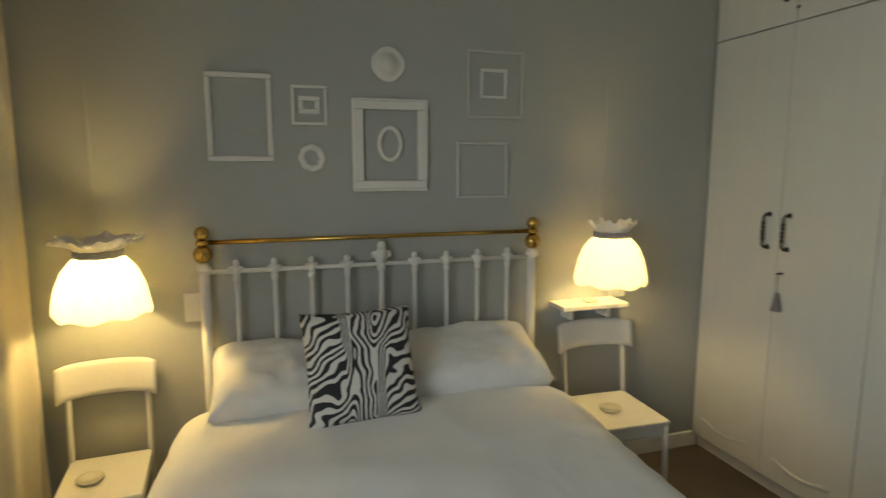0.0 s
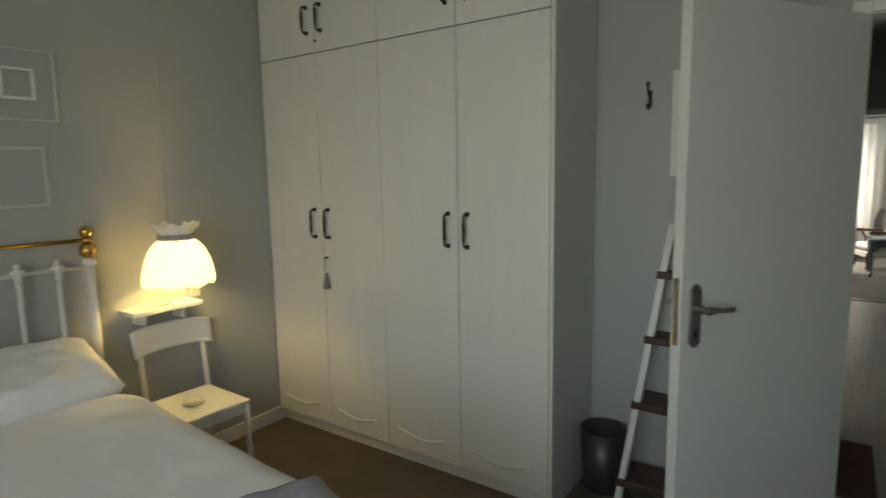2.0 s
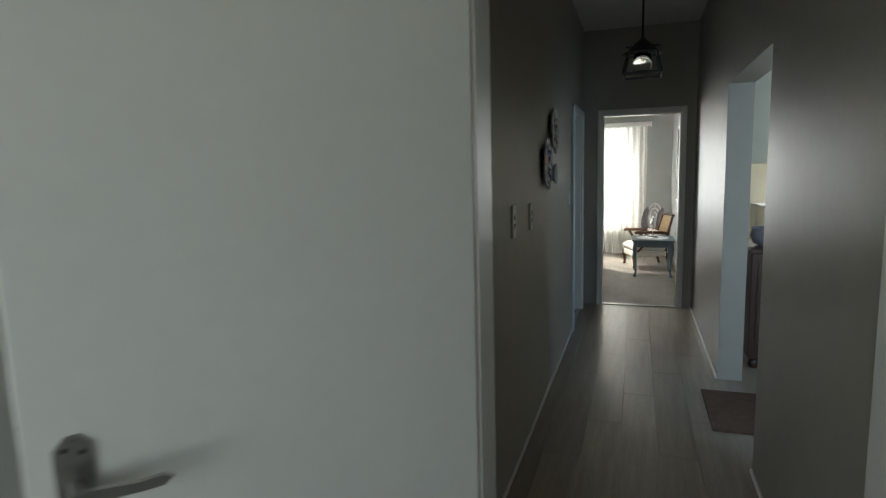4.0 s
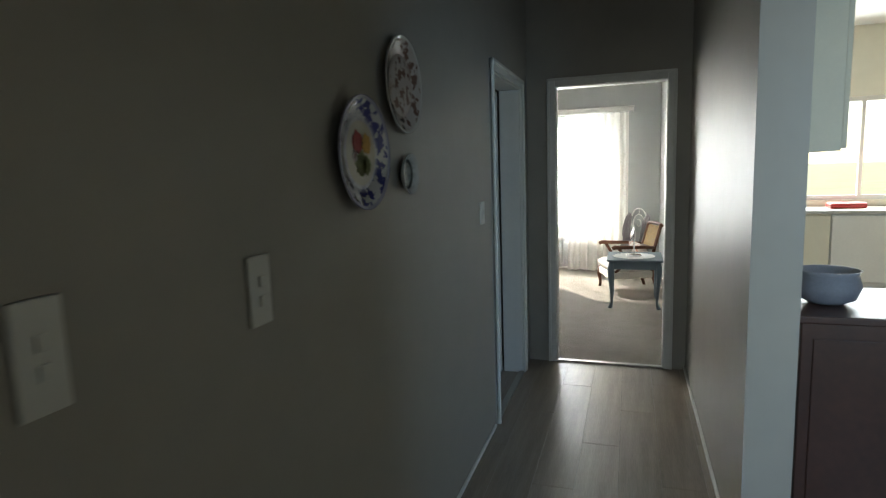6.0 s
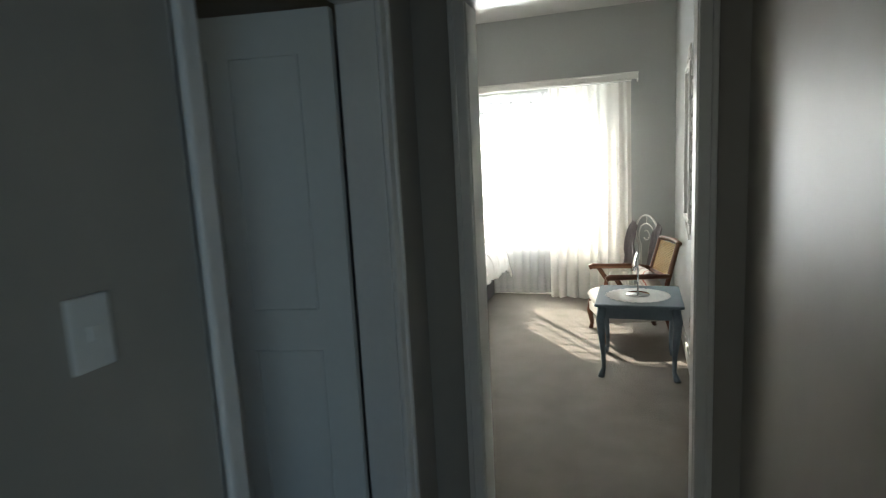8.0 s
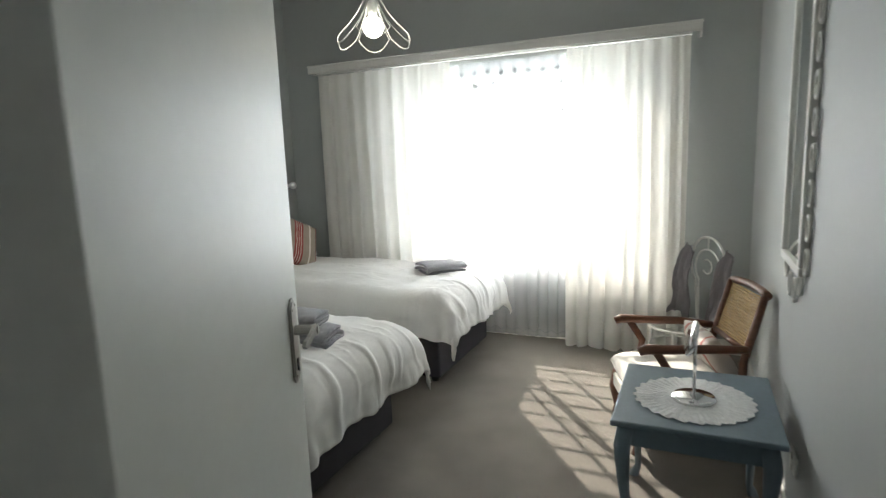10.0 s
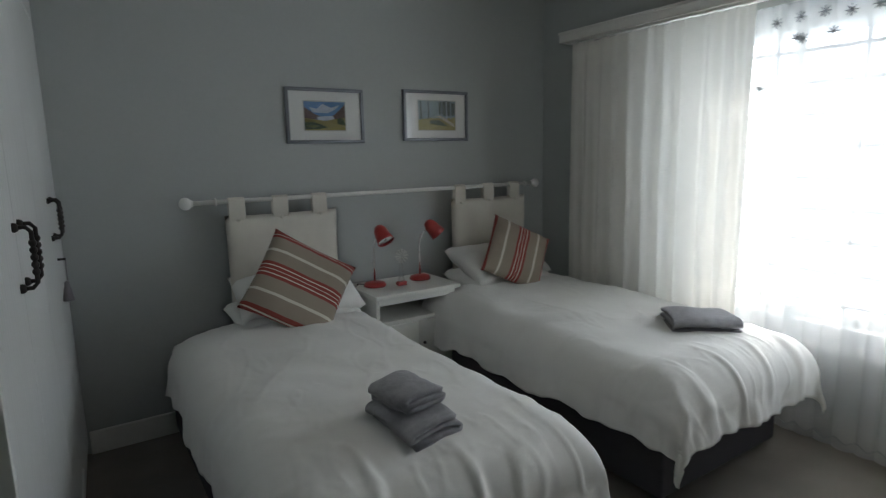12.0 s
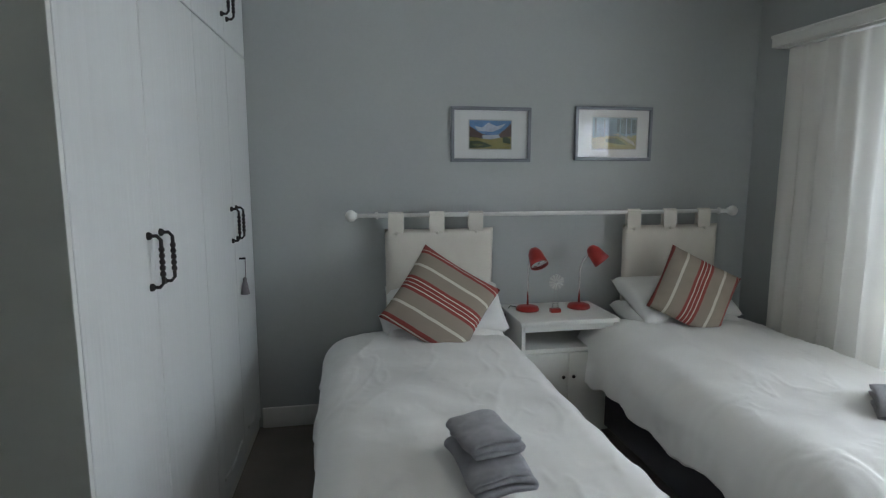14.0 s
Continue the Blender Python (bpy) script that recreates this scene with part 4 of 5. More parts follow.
empty_frame(-0.178, 0.067, 1.545, 1.885, 0.02, "large empty white picture frame on the wall")
empty_frame(0.142, 0.284, 1.692, 1.848, 0.011, "small empty white picture frame on the wall", 0.014)
empty_frame(0.170, 0.256, 1.734, 1.808, 0.021, "tiny white picture frame nested in a larger one", 0.014)
empty_frame(0.383, 0.708, 1.42, 1.806, 0.045, "wide white moulded empty picture frame on the wall", 0.026)
empty_frame(0.892, 1.160, 1.737, 2.03, 0.012, "thin empty grey-white picture frame on the wall", 0.012, THINFRAME)
empty_frame(0.953, 1.080, 1.822, 1.952, 0.014, "small white picture frame nested in a thin one", 0.014)
empty_frame(0.845, 1.092, 1.383, 1.635, 0.014, "square thin grey-white empty picture frame on the wall", 0.014, THINFRAME)


def ring_frame(x, z, rx, rz, w, label, wavy=0.0, cat="picture frame"):
    pts = []
    for k in range(40):
        a = 2 * math.pi * k / 40
        s = 1 + wavy * math.cos(8 * a)
        pts.append((rx * s * math.cos(a), -0.009, rz * s * math.sin(a)))
    return solid("round_picture_frame", sweep(bmesh.new(), pts, w, 8, True), WHITE, pose(x, BED_Y, z), label, cat, "white frames over the bed", True)


ring_frame(0.544, 1.619, 0.046, 0.066, 0.010, "oval white picture frame inside the large frame")
ring_frame(0.217, 1.559, 0.041, 0.043, 0.014, "round white fluted picture frame", 0.05)
wp = thing("white_wall_plate", pose(0.537, BED_Y, 1.945), "scalloped white china plate on the wall", "plate")
pts = [(0.068 * (1 + 0.045 * abs(math.cos(4 * math.pi * k / 32))) * math.cos(2 * math.pi * k / 32), 0.068 * (1 + 0.045 * abs(math.cos(4 * math.pi * k / 32))) * math.sin(2 * math.pi * k / 32)) for k in range(32)]
part("rim", outline(bmesh.new(), pts, -0.018, -0.006), WHITE, wp)
part("well", lathe(bmesh.new(), [(0.045, -0.0265), (0.049, -0.02), (0.049, -0.0185)], 28, (0, 0, 0), "Y"), WHITE, wp, smooth=True)
part("well_floor", lathe(bmesh.new(), [(0.04, -0.0285), (0.04, -0.027)], 28, (0, 0, 0), "Y"), PLASTIC, wp, smooth=True)

# curtain beside the bed
solid("bedroom_curtain", drape(1.42, 2.82, 0.02, 2.35, 8, 0.04, 3.0, ny=140), CURTAIN1, pose(-0.785, 0, 0), "cream full-length curtain drawn aside from the window", "curtain", smooth=True)
solid("curtain_rail", sweep(bmesh.new(), [(-0.81, -1.0, 2.36), (-0.81, 2.84, 2.36)], 0.014, 10), WHITE, Matrix(), "white curtain rail above the cream curtain", "curtain rail", smooth=True)

# alcove behind the door
ladder = thing("ladder_shelf", pose(2.47, 0.745, 0), "white ladder shelf with dark wooden treads against the wall", "shelf")
LEAN_A, LEAN_B = (-0.03, 0.085, 0.0), (0.205, -0.06, 1.26)
for dy in (0.0, -0.36):
    a, b = Vector(LEAN_A), Vector(LEAN_B)
    bm = bmesh.new()
    vs = []
    for p in (a, b):
        vs.append([bm.verts.new((p.x + ox, p.y + dy + oy, p.z)) for ox, oy in ((-0.022, -0.014), (0.022, -0.014), (0.022, 0.014), (-0.022, 0.014))])
    for k in range(4):
        bm.faces.new((vs[0][k], vs[0][(k + 1) % 4], vs[1][(k + 1) % 4], vs[1][k]))
    bm.faces.new(vs[0][::-1])
    bm.faces.new(vs[1])
    part("stile", bm, WHITE, ladder)
for z, d in ((0.10, 0.17), (0.445, 0.15), (0.735, 0.12), (1.02, 0.09)):
    f = z / 1.26
    x = LEAN_A[0] + (LEAN_B[0] - LEAN_A[0]) * f
    y = LEAN_A[1] + (LEAN_B[1] - LEAN_A[1]) * f
    part("tread", boxes((x - 0.03, min(0.21, x + d), y - 0.36, y + 0.02, z, z + 0.032), bevel=0.004), TREAD, ladder, "dark brown wooden tread")
bin_ = thing("waste_bin", pose(2.56, 0.94, 0), "dark grey round metal waste bin on the carpet", "bin")
bm = lathe(bmesh.new(), [(0.085, 0.0), (0.088, 0.004), (0.106, 0.29), (0.102, 0.29), (0.085, 0.01), (0.001, 0.008)], 28)
part("body", bm, BINMAT, bin_, smooth=True)
part("rim", sweep(bmesh.new(), [(0.105 * math.cos(k * math.pi / 14), 0.105 * math.sin(k * math.pi / 14), 0.291) for k in range(28)], 0.005, 6, True), BINMAT, bin_, smooth=True)
hook = thing("coat_hook", pose(DW, 0.806, 1.81), "dark metal double coat hook on the wall", "hook")
part("backplate", boxes((-0.006, 0, -0.009, 0.009, -0.04, 0.03), bevel=0.002), DARKIRON, hook)
part("upper_prong", sweep(bmesh.new(), [(-0.004, 0, 0.0), (-0.03, 0, 0.01), (-0.045, 0, 0.04), (-0.043, 0, 0.062)], [0.006, 0.005, 0.005, 0.008], 8), DARKIRON, hook, smooth=True)
part("lower_prong", sweep(bmesh.new(), [(-0.004, 0, -0.02), (-0.02, 0, -0.05), (-0.035, 0, -0.05), (-0.04, 0, -0.03)], [0.006, 0.005, 0.005, 0.008], 8), DARKIRON, hook, smooth=True)
notice = thing("wall_notice", pose(DW, 0.60, 1.69), "white framed notice hung behind the door", "picture")
part("frame", boxes((-0.016, 0, -0.11, 0.11, -0.225, 0.225), bevel=0.004), WHITE, notice)
part("sheet", boxes((-0.018, -0.0165, -0.09, 0.09, -0.2, 0.2)), PAPER, notice)

# ---------------------------------------------------------------- hall


def wall_dish(name, x, z, r, rim, well, label):
    d = thing(name, pose(x, HALL_L, z), label, "plate", "hall plates")
    part("rim", lathe(bmesh.new(), [(r * 0.5, -0.004), (r * 0.62, -0.012), (r * 0.97, -0.034), (r, -0.036), (r, -0.031), (r * 0.6, -0.006)], 48, (0, 0, 0), "Y"), rim, d, smooth=True)
    part("well", lathe(bmesh.new(), [(r * 0.63, -0.0165), (r * 0.6, -0.0145), (0.001, -0.0145)], 40, (0, 0, 0), "Y"), well, d, "painted centre of the plate")
    return d


fruit_plate = wall_dish("wall_plate", 5.01, 1.527, 0.158, PLATE_A, PLATE_A, "large blue-rimmed china plate painted with fruit")
for fx, fz, fr, fm, fl in ((-0.022, 0.030, 0.030, FRUITRED, "red painted fruit"), (0.034, 0.026, 0.027, FRUITGOLD, "golden painted fruit"), (-0.004, -0.028, 0.034, FRUITGREEN, "green painted leaves"), (0.030, -0.034, 0.026, FRUITGREEN, "green painted leaves"), (-0.040, -0.008, 0.016, PLATE_B, "dark painted berries")):
    rim_pts = [(fx + fr * (1 + 0.16 * math.sin(3 * q + fx * 90)) * math.cos(q * math.pi / 9), fz + fr * (1 + 0.16 * math.cos(2 * q + fz * 80)) * math.sin(q * math.pi / 9)) for q in range(18)]
    part("painted_fruit", outline(bmesh.new(), rim_pts, -0.0185, -0.0168), fm, fruit_plate, fl)
wall_dish("wall_plate", 5.325, 1.75, 0.155, PLATE_B, PLATE_B, "brown floral patterned china plate")
wall_dish("wall_plate", 5.345, 1.464, 0.068, PLATE_C, PLATE_C, "small green-grey china plate")
socket("light_switch", pose(4.07, HALL_L, 1.25), 0.07, 0.155, "white double light switch on the hall wall", 2)
socket("light_switch", pose(4.53, HALL_L, 1.24), 0.07, 0.145, "white light switch on the hall wall", 2)
socket("light_switch", pose(6.395, HALL_L, 1.25), 0.07, 0.115, "white light switch beside the side door")

lan = thing("lantern_pendant", pose(5.02, -0.325, 2.05), "black iron lantern hanging from the hall ceiling", "lamp")
part("rod", sweep(bmesh.new(), [(0, 0, 0.17), (0, 0, H - 2.05 - 0.03)], 0.006, 8), BLACK, lan)
part("ceiling_rose", lathe(bmesh.new(), [(0.06, 0), (0.05, 0.025), (0.015, 0.03)], 20, (0, 0, H - 2.05 - 0.03)), BLACK, lan, smooth=True)
bm = bmesh.new()
A, B = 0.078, 0.105
for k in range(4):
    a = math.pi / 4 + k * math.pi / 2
    c, s = math.cos(a) * 1.414, math.sin(a) * 1.414
    c2, s2 = math.cos(a + math.pi / 2) * 1.414, math.sin(a + math.pi / 2) * 1.414
    sweep(bm, [(B * c, B * s, -0.03), (A * c, A * s, 0.09)], 0.006, 6)
    sweep(bm, [(B * c, B * s, -0.03), (B * c2, B * s2, -0.03)], 0.006, 6)
    sweep(bm, [(A * c, A * s, 0.09), (A * c2, A * s2, 0.09)], 0.006, 6)
    sweep(bm, [(0, 0, 0.13), (A * c * 1.12, A * s * 1.12, 0.115)], 0.005, 6)
part("cage", bm, BLACK, lan)
part("cap", lathe(bmesh.new(), [(0.115, 0.09), (0.09, 0.10), (0.05, 0.145), (0.02, 0.165), (0.01, 0.18)], 20), BLACK, lan, smooth=True)
part("glass_chimney", lathe(bmesh.new(), [(0.05, -0.01), (0.055, 0.03), (0.048, 0.085), (0.046, 0.085), (0.052, 0.03), (0.047, -0.01)], 20), GLASS, lan, smooth=True)
solid("door_mat", boxes((4.79, 5.42, -1.25, -0.74, 0.0, 0.012), bevel=0.004), MAT, Matrix(), "brown coir mat in the kitchen opening", "mat", "coir mats")
solid("door_mat", boxes((3.06, 3.71, -0.13, 0.225, 0.0, 0.012), bevel=0.004), MAT, Matrix(), "brown coir mat beside the bedroom door", "mat", "coir mats")

# kitchen, seen through the opening
cab = thing("dark_sideboard", pose(6.22, -1.36, 0), "dark mahogany sideboard just inside the kitchen", "cabinet")
part("body", boxes((-0.27, 0.27, -0.26, 0.26, 0.08, 0.86), bevel=0.004), DARKWOOD, cab)
part("top", boxes((-0.29, 0.29, -0.28, 0.28, 0.86, 0.89), bevel=0.006), DARKWOOD, cab)
for x in (-0.22, 0.22):
    for y in (-0.21, 0.21):
        part("foot", lathe(bmesh.new(), [(0.03, 0), (0.038, 0.03), (0.028, 0.08)], 12, (x, y, 0)), DARKWOOD, cab, smooth=True)
part("side_moulding", boxes((-0.276, -0.271, -0.22, 0.22, 0.14, 0.80), bevel=0.002), DARKWOOD, cab)
solid("pottery_bowl", lathe(bmesh.new(), [(0.06, 0), (0.10, 0.02), (0.12, 0.07), (0.105, 0.12), (0.115, 0.135), (0.108, 0.135), (0.095, 0.115), (0.001, 0.03)], 24), POT, pose(6.18, -1.24, 0.891), "blue-grey pottery bowl on the sideboard", "bowl", smooth=True)
kc = CREAM
for k, (y0, y1) in enumerate(((-2.55, -2.05), (-3.72, -3.15), (-4.3, -3.74))):
    u = thing("kitchen_unit", pose(10.98, (y0 + y1) / 2, 0), "cream kitchen base unit under the window", "cabinet", "kitchen base units")
    part("body", boxes((-0.27, 0.31, -(y1 - y0) / 2, (y1 - y0) / 2, 0.1, 0.87)), kc, u)
    part("door", boxes((-0.292, -0.272, -(y1 - y0) / 2 + 0.004, (y1 - y0) / 2 - 0.004, 0.14, 0.85), bevel=0.004), kc, u)
dwash = thing("dishwasher", pose(10.98, -2.85, 0), "white dishwasher under the worktop", "dishwasher")
part("body", boxes((-0.27, 0.31, -0.295, 0.295, 0.02, 0.87)), WHITE, dwash)
part("door", boxes((-0.30, -0.272, -0.29, 0.29, 0.12, 0.85), bevel=0.008), WHITE, dwash)
part("plinth", boxes((-0.25, -0.24, -0.29, 0.29, 0.0, 0.11)), BLACK, dwash)
solid("worktop", boxes((10.66, 11.295, -4.4, -2.0, 0.872, 0.905), bevel=0.006), material("pale_stone_worktop", (0.5, 0.48, 0.44), 0.3), Matrix(), "pale stone kitchen worktop", "worktop")
solid("red_tray", boxes((10.9, 11.1, -2.95, -2.6, 0.906, 0.97), bevel=0.02), RED, Matrix(), "red tray on the worktop by the window", "tray")
kw = tagged(thing("window_kitchen", pose(11.37, -3.0, 0), "white kitchen window frame", "window"), kind="structure")
for r in ((-0.03, 0.03, -0.8, -0.75, 0.98, 2.15), (-0.03, 0.03, 0.75, 0.8, 0.98, 2.15), (-0.03, 0.03, -0.75, 0.75, 0.98, 1.03), (-0.03, 0.03, -0.75, 0.75, 2.1, 2.15), (-0.02, 0.02, -0.02, 0.02, 1.03, 2.1)):
    part("frame_bar", boxes(r), WHITE, kw)
wc = thing("kitchen_wall_cupboard", pose(6.9, -1.2, 0), "cream kitchen wall cupboard", "cabinet")
part("body", boxes((-0.35, 0.35, -0.17, 0.17, 1.5, 2.3)), kc, wc)
part("door", boxes((-0.345, 0.345, -0.195, -0.172, 1.51, 2.29), bevel=0.004), kc, wc)

# ---------------------------------------------------------------- twin room


def divan(x0, x1, y0, label, seed):
    b = thing("divan_bed", pose((x0 + x1) / 2, y0, 0), label, "bed", "twin beds")
    hw, ln = (x1 - x0) / 2, 2.86 - y0
    part("base", boxes((-hw, hw, 0, ln, 0.05, 0.33), bevel=0.012), DENIM, b, "charcoal cloth divan base")
    part("mattress", boxes((-hw + 0.01, hw - 0.01, 0.01, ln, 0.332, 0.52), bevel=0.04), LINEN, b)
    for sx in (-1, 1):
        for yy in (0.07, ln - 0.1):
            part("foot", lathe(bmesh.new(), [(0.024, 0), (0.03, 0.03), (0.026, 0.05)], 12, (sx * (hw - 0.07), yy, 0)), BLACK, b, smooth=True)
    return b


divan(9.19, 10.08, 0.94, "single divan bed with a charcoal base", 1)
divan(10.73, 11.63, 0.95, "single divan bed with a charcoal base by the window", 2)
solid("duvet", duvet(0.522, 1.85, 0.585, 0.10, 0.09, 11.0, flare=0.03, crown=0.06, lumps=0.02, fold=0.015, rumple=0.55), LINEN, pose(9.68, 0.80, 0), "rumpled white cotton duvet on the twin bed", "duvet", "twin duvets", True, 0.016)
solid("duvet", duvet(0.54, 1.85, 0.585, 0.10, 0.10, 23.0, flare=0.03, crown=0.06, lumps=0.02, fold=0.015, rumple=0.6), LINEN, pose(11.165, 0.81, 0), "rumpled white cotton duvet on the twin bed by the window", "duvet", "twin duvets", True, 0.016)


def bed_pillow(at, rx, rz, seed, w=0.62):
    return solid("bed_pillow", cushion(w, 0.42, 0.15, seed, 0.42, 0.03, 0.01), LINEN, pose(*at, rx, 0, rz), "plump white cotton pillow under the headboard", "pillow", "twin bed pillows", True)


bed_pillow((9.80, 2.62, 0.64), 8, 0, 1.0, 0.66)
bed_pillow((9.83, 2.64, 0.745), 24, -4, 2.0, 0.66)
bed_pillow((11.24, 2.62, 0.64), 8, 0, 3.0, 0.66)
bed_pillow((11.25, 2.64, 0.745), 24, 4, 4.0, 0.66)
solid("striped_cushion", cushion(0.46, 0.46, 0.13, 3.0, 0.5, 0.05), STRIPE, pose(9.76, 2.38, 0.835, 62, 0, 0) @ pose(0, 0, 0, 0, 0, 55), "red, taupe and cream striped scatter cushion", "cushion", "striped cushions", True)
solid("striped_cushion", cushion(0.42, 0.42, 0.13, 7.0, 0.5, 0.05), STRIPE, pose(11.22, 2.42, 0.825, 62, 0, -8) @ pose(0, 0, 0, 0, 0, -30), "red, taupe and cream striped scatter cushion by the window", "cushion", "striped cushions", True)

rod = thing("headboard_rod", pose(0, TWIN_Y - 0.13, 1.252), "white wooden pole along the wall carrying the headboard cushions", "curtain pole")
part("pole", sweep(bmesh.new(), [(9.35, 0, 0), (11.67, 0, 0)], 0.0125, 14), WHITE, rod, smooth=True)
for x, s in ((9.345, -1), (11.675, 1)):
    bm = ball(bmesh.new(), (x + s * 0.02, 0, 0), 0.032)
    lathe(bm, [(0.018, -0.006), (0.018, 0.006)], 14, (x - s * 0.008, 0, 0), "X")
    part("finial", bm, WHITE, rod, smooth=True)
for x in (9.47, 11.6):
    bm = sweep(bmesh.new(), [(x, 0.125, 0), (x, 0.014, 0)], 0.008, 8)
    sweep(bm, [(x, 0.017 * math.cos(k * math.pi / 8), 0.017 * math.sin(k * math.pi / 8)) for k in range(16)], 0.005, 6, True)
    part("bracket", bm, WHITE, rod)


def tab_headboard(x0, x1, label, seed):
    """A padded cream cushion hung by three tabs from the pole."""
    w = x1 - x0
    h = thing("headboard_cushion", pose((x0 + x1) / 2, TWIN_Y - 0.13, 0), label, "headboard", "headboard cushions")
    bm = cushion(w, 0.62, 0.10, seed, 0.35, 0.015, 0.008)
    part("pad", bm, CALICO, h, "", True, pose(0, 0.005, 0.865, 90))
    for fx in (-0.40, -0.03, 0.33):
        x = fx * w
        pts = [(0.018, 1.12), (0.017, 1.26), (0, 1.272), (-0.017, 1.26), (-0.018, 1.12)]
        bm = bmesh.new()
        sheet(bm, lambda a, b: (x + (a - 0.5) * 0.085, pts[round(b * 4)][0], pts[round(b * 4)][1]), 3, 4, 0.004)
        tab = part("tab", bm, CALICO, h, "", False)
        part("button", lathe(bmesh.new(), [(0.010, 0), (0.010, 0.004)], 12, (x, -0.027, 1.152), "Y"), CALICO, tab, smooth=True)
    return h


tab_headboard(9.51, 10.14, "cream padded headboard cushion hung by tabs", 1.0)
tab_headboard(10.955, 11.60, "cream padded headboard cushion hung by tabs near the window", 5.0)

ns = thing("nightstand", pose(10.50, 2.64, 0), "white painted nightstand between the beds", "nightstand")
part("top", boxes((-0.29, 0.29, -0.20, 0.22, 0.665, 0.69), bevel=0.005), WHITE, ns)
part("frieze", boxes((-0.26, 0.26, -0.175, -0.16, 0.625, 0.664), bevel=0.002), WHITE, ns)
for s in (-1, 1):
    part("side", boxes((s * 0.26 - 0.01, s * 0.26 + 0.01, -0.158, 0.20, 0.02, 0.664)), WHITE, ns)
part("back", boxes((-0.25, 0.25, 0.19, 0.20, 0.02, 0.664)), WHITE, ns)
part("shelf", boxes((-0.25, 0.25, -0.158, 0.188, 0.50, 0.52)), WHITE, ns)
part("bottom", boxes((-0.25, 0.25, -0.158, 0.188, 0.02, 0.05)), WHITE, ns)
for s in (-1, 1):
    dd = part("door", boxes((min(0, s * 0.25) + 0.002, max(0, s * 0.25) - 0.002, -0.176, -0.16, 0.05, 0.498), bevel=0.003), WHITE, ns)
    part("knob", ball(bmesh.new(), (s * 0.03, -0.185, 0.36), 0.01), DARKIRON, dd, smooth=True)


def desk_lamp(at, turn, label):
    """A red desk lamp: round base, bent chrome stem, tilted bell shade."""
    d = thing("desk_lamp", pose(*at, 0, 0, turn), label, "lamp", "red desk lamps")
    part("base", lathe(bmesh.new(), [(0.066, 0), (0.068, 0.008), (0.06, 0.022), (0.03, 0.03), (0.01, 0.032)], 28), RED, d, smooth=True)
    part("stem", sweep(bmesh.new(), [(0, 0, 0.03), (0, 0, 0.22), (0.006, 0, 0.26), (0.03, 0, 0.305), (0.06, 0, 0.33)], 0.0065, 10), CHROME, d, smooth=True)
    m = pose(0.095, 0, 0.318, 0, 138, 0)
    sh = part("shade", lathe(bmesh.new(), [(0.008, -0.07), (0.026, -0.062), (0.04, -0.035), (0.046, 0.01), (0.052, 0.045), (0.05, 0.045), (0.043, 0.01), (0.036, -0.03), (0.001, -0.055)], 28), RED, d, "", True, m)
    part("shade_lining", lathe(bmesh.new(), [(0.049, 0.044), (0.042, 0.01), (0.035, -0.028), (0.001, -0.045)], 24), CHROME, sh, "silver reflector lining", True)
    part("bulb", ball(bmesh.new(), (0, 0, 0.012), 0.02), PLASTIC, sh, "", True)
    return d


desk_lamp((10.335, 2.70, 0.691), -80, "red enamel desk lamp with a chrome stem, unlit")
desk_lamp((10.655, 2.70, 0.691), -30, "red enamel desk lamp with a chrome stem, unlit, turned aside")
orn = thing("windmill_ornament", pose(10.475, 2.62, 0.691), "small metal windmill ornament on a red foot", "ornament")
part("foot", boxes((-0.03, 0.03, -0.018, 0.018, 0, 0.024), bevel=0.004), RED, orn, "red foot")
bm = bmesh.new()
for s in (-1, 1):
    sweep(bm, [(s * 0.018, 0, 0.024), (s * 0.003, 0, 0.17)], 0.002, 6)
for k in range(1, 5):
    sweep(bm, [(-0.018 + k * 0.003, 0, 0.024 + k * 0.029), (0.018 - k * 0.003, 0, 0.024 + k * 0.029)], 0.0015, 6)
part("tower", bm, STEEL, orn)
for k in range(12):
    a = k * math.pi / 6
    bm = sweep(bmesh.new(), [(0.008 * math.cos(a), -0.008, 0.18 + 0.008 * math.sin(a)), (0.043 * math.cos(a), -0.008, 0.18 + 0.043 * math.sin(a))], [0.002, 0.0075], 6)
    part("blade", bm, THINFRAME, orn)
cab_ = solid("lamp_cable", sweep(bmesh.new(), [(10.30, 2.74, 0.697), (10.25, 2.76, 0.705), (10.222, 2.77, 0.67), (10.218, 2.78, 0.55), (10.21, 2.80, 0.40)], 0.003, 6), BLACK, Matrix(), "thin black lamp cable over the nightstand's edge", "cable", smooth=True)


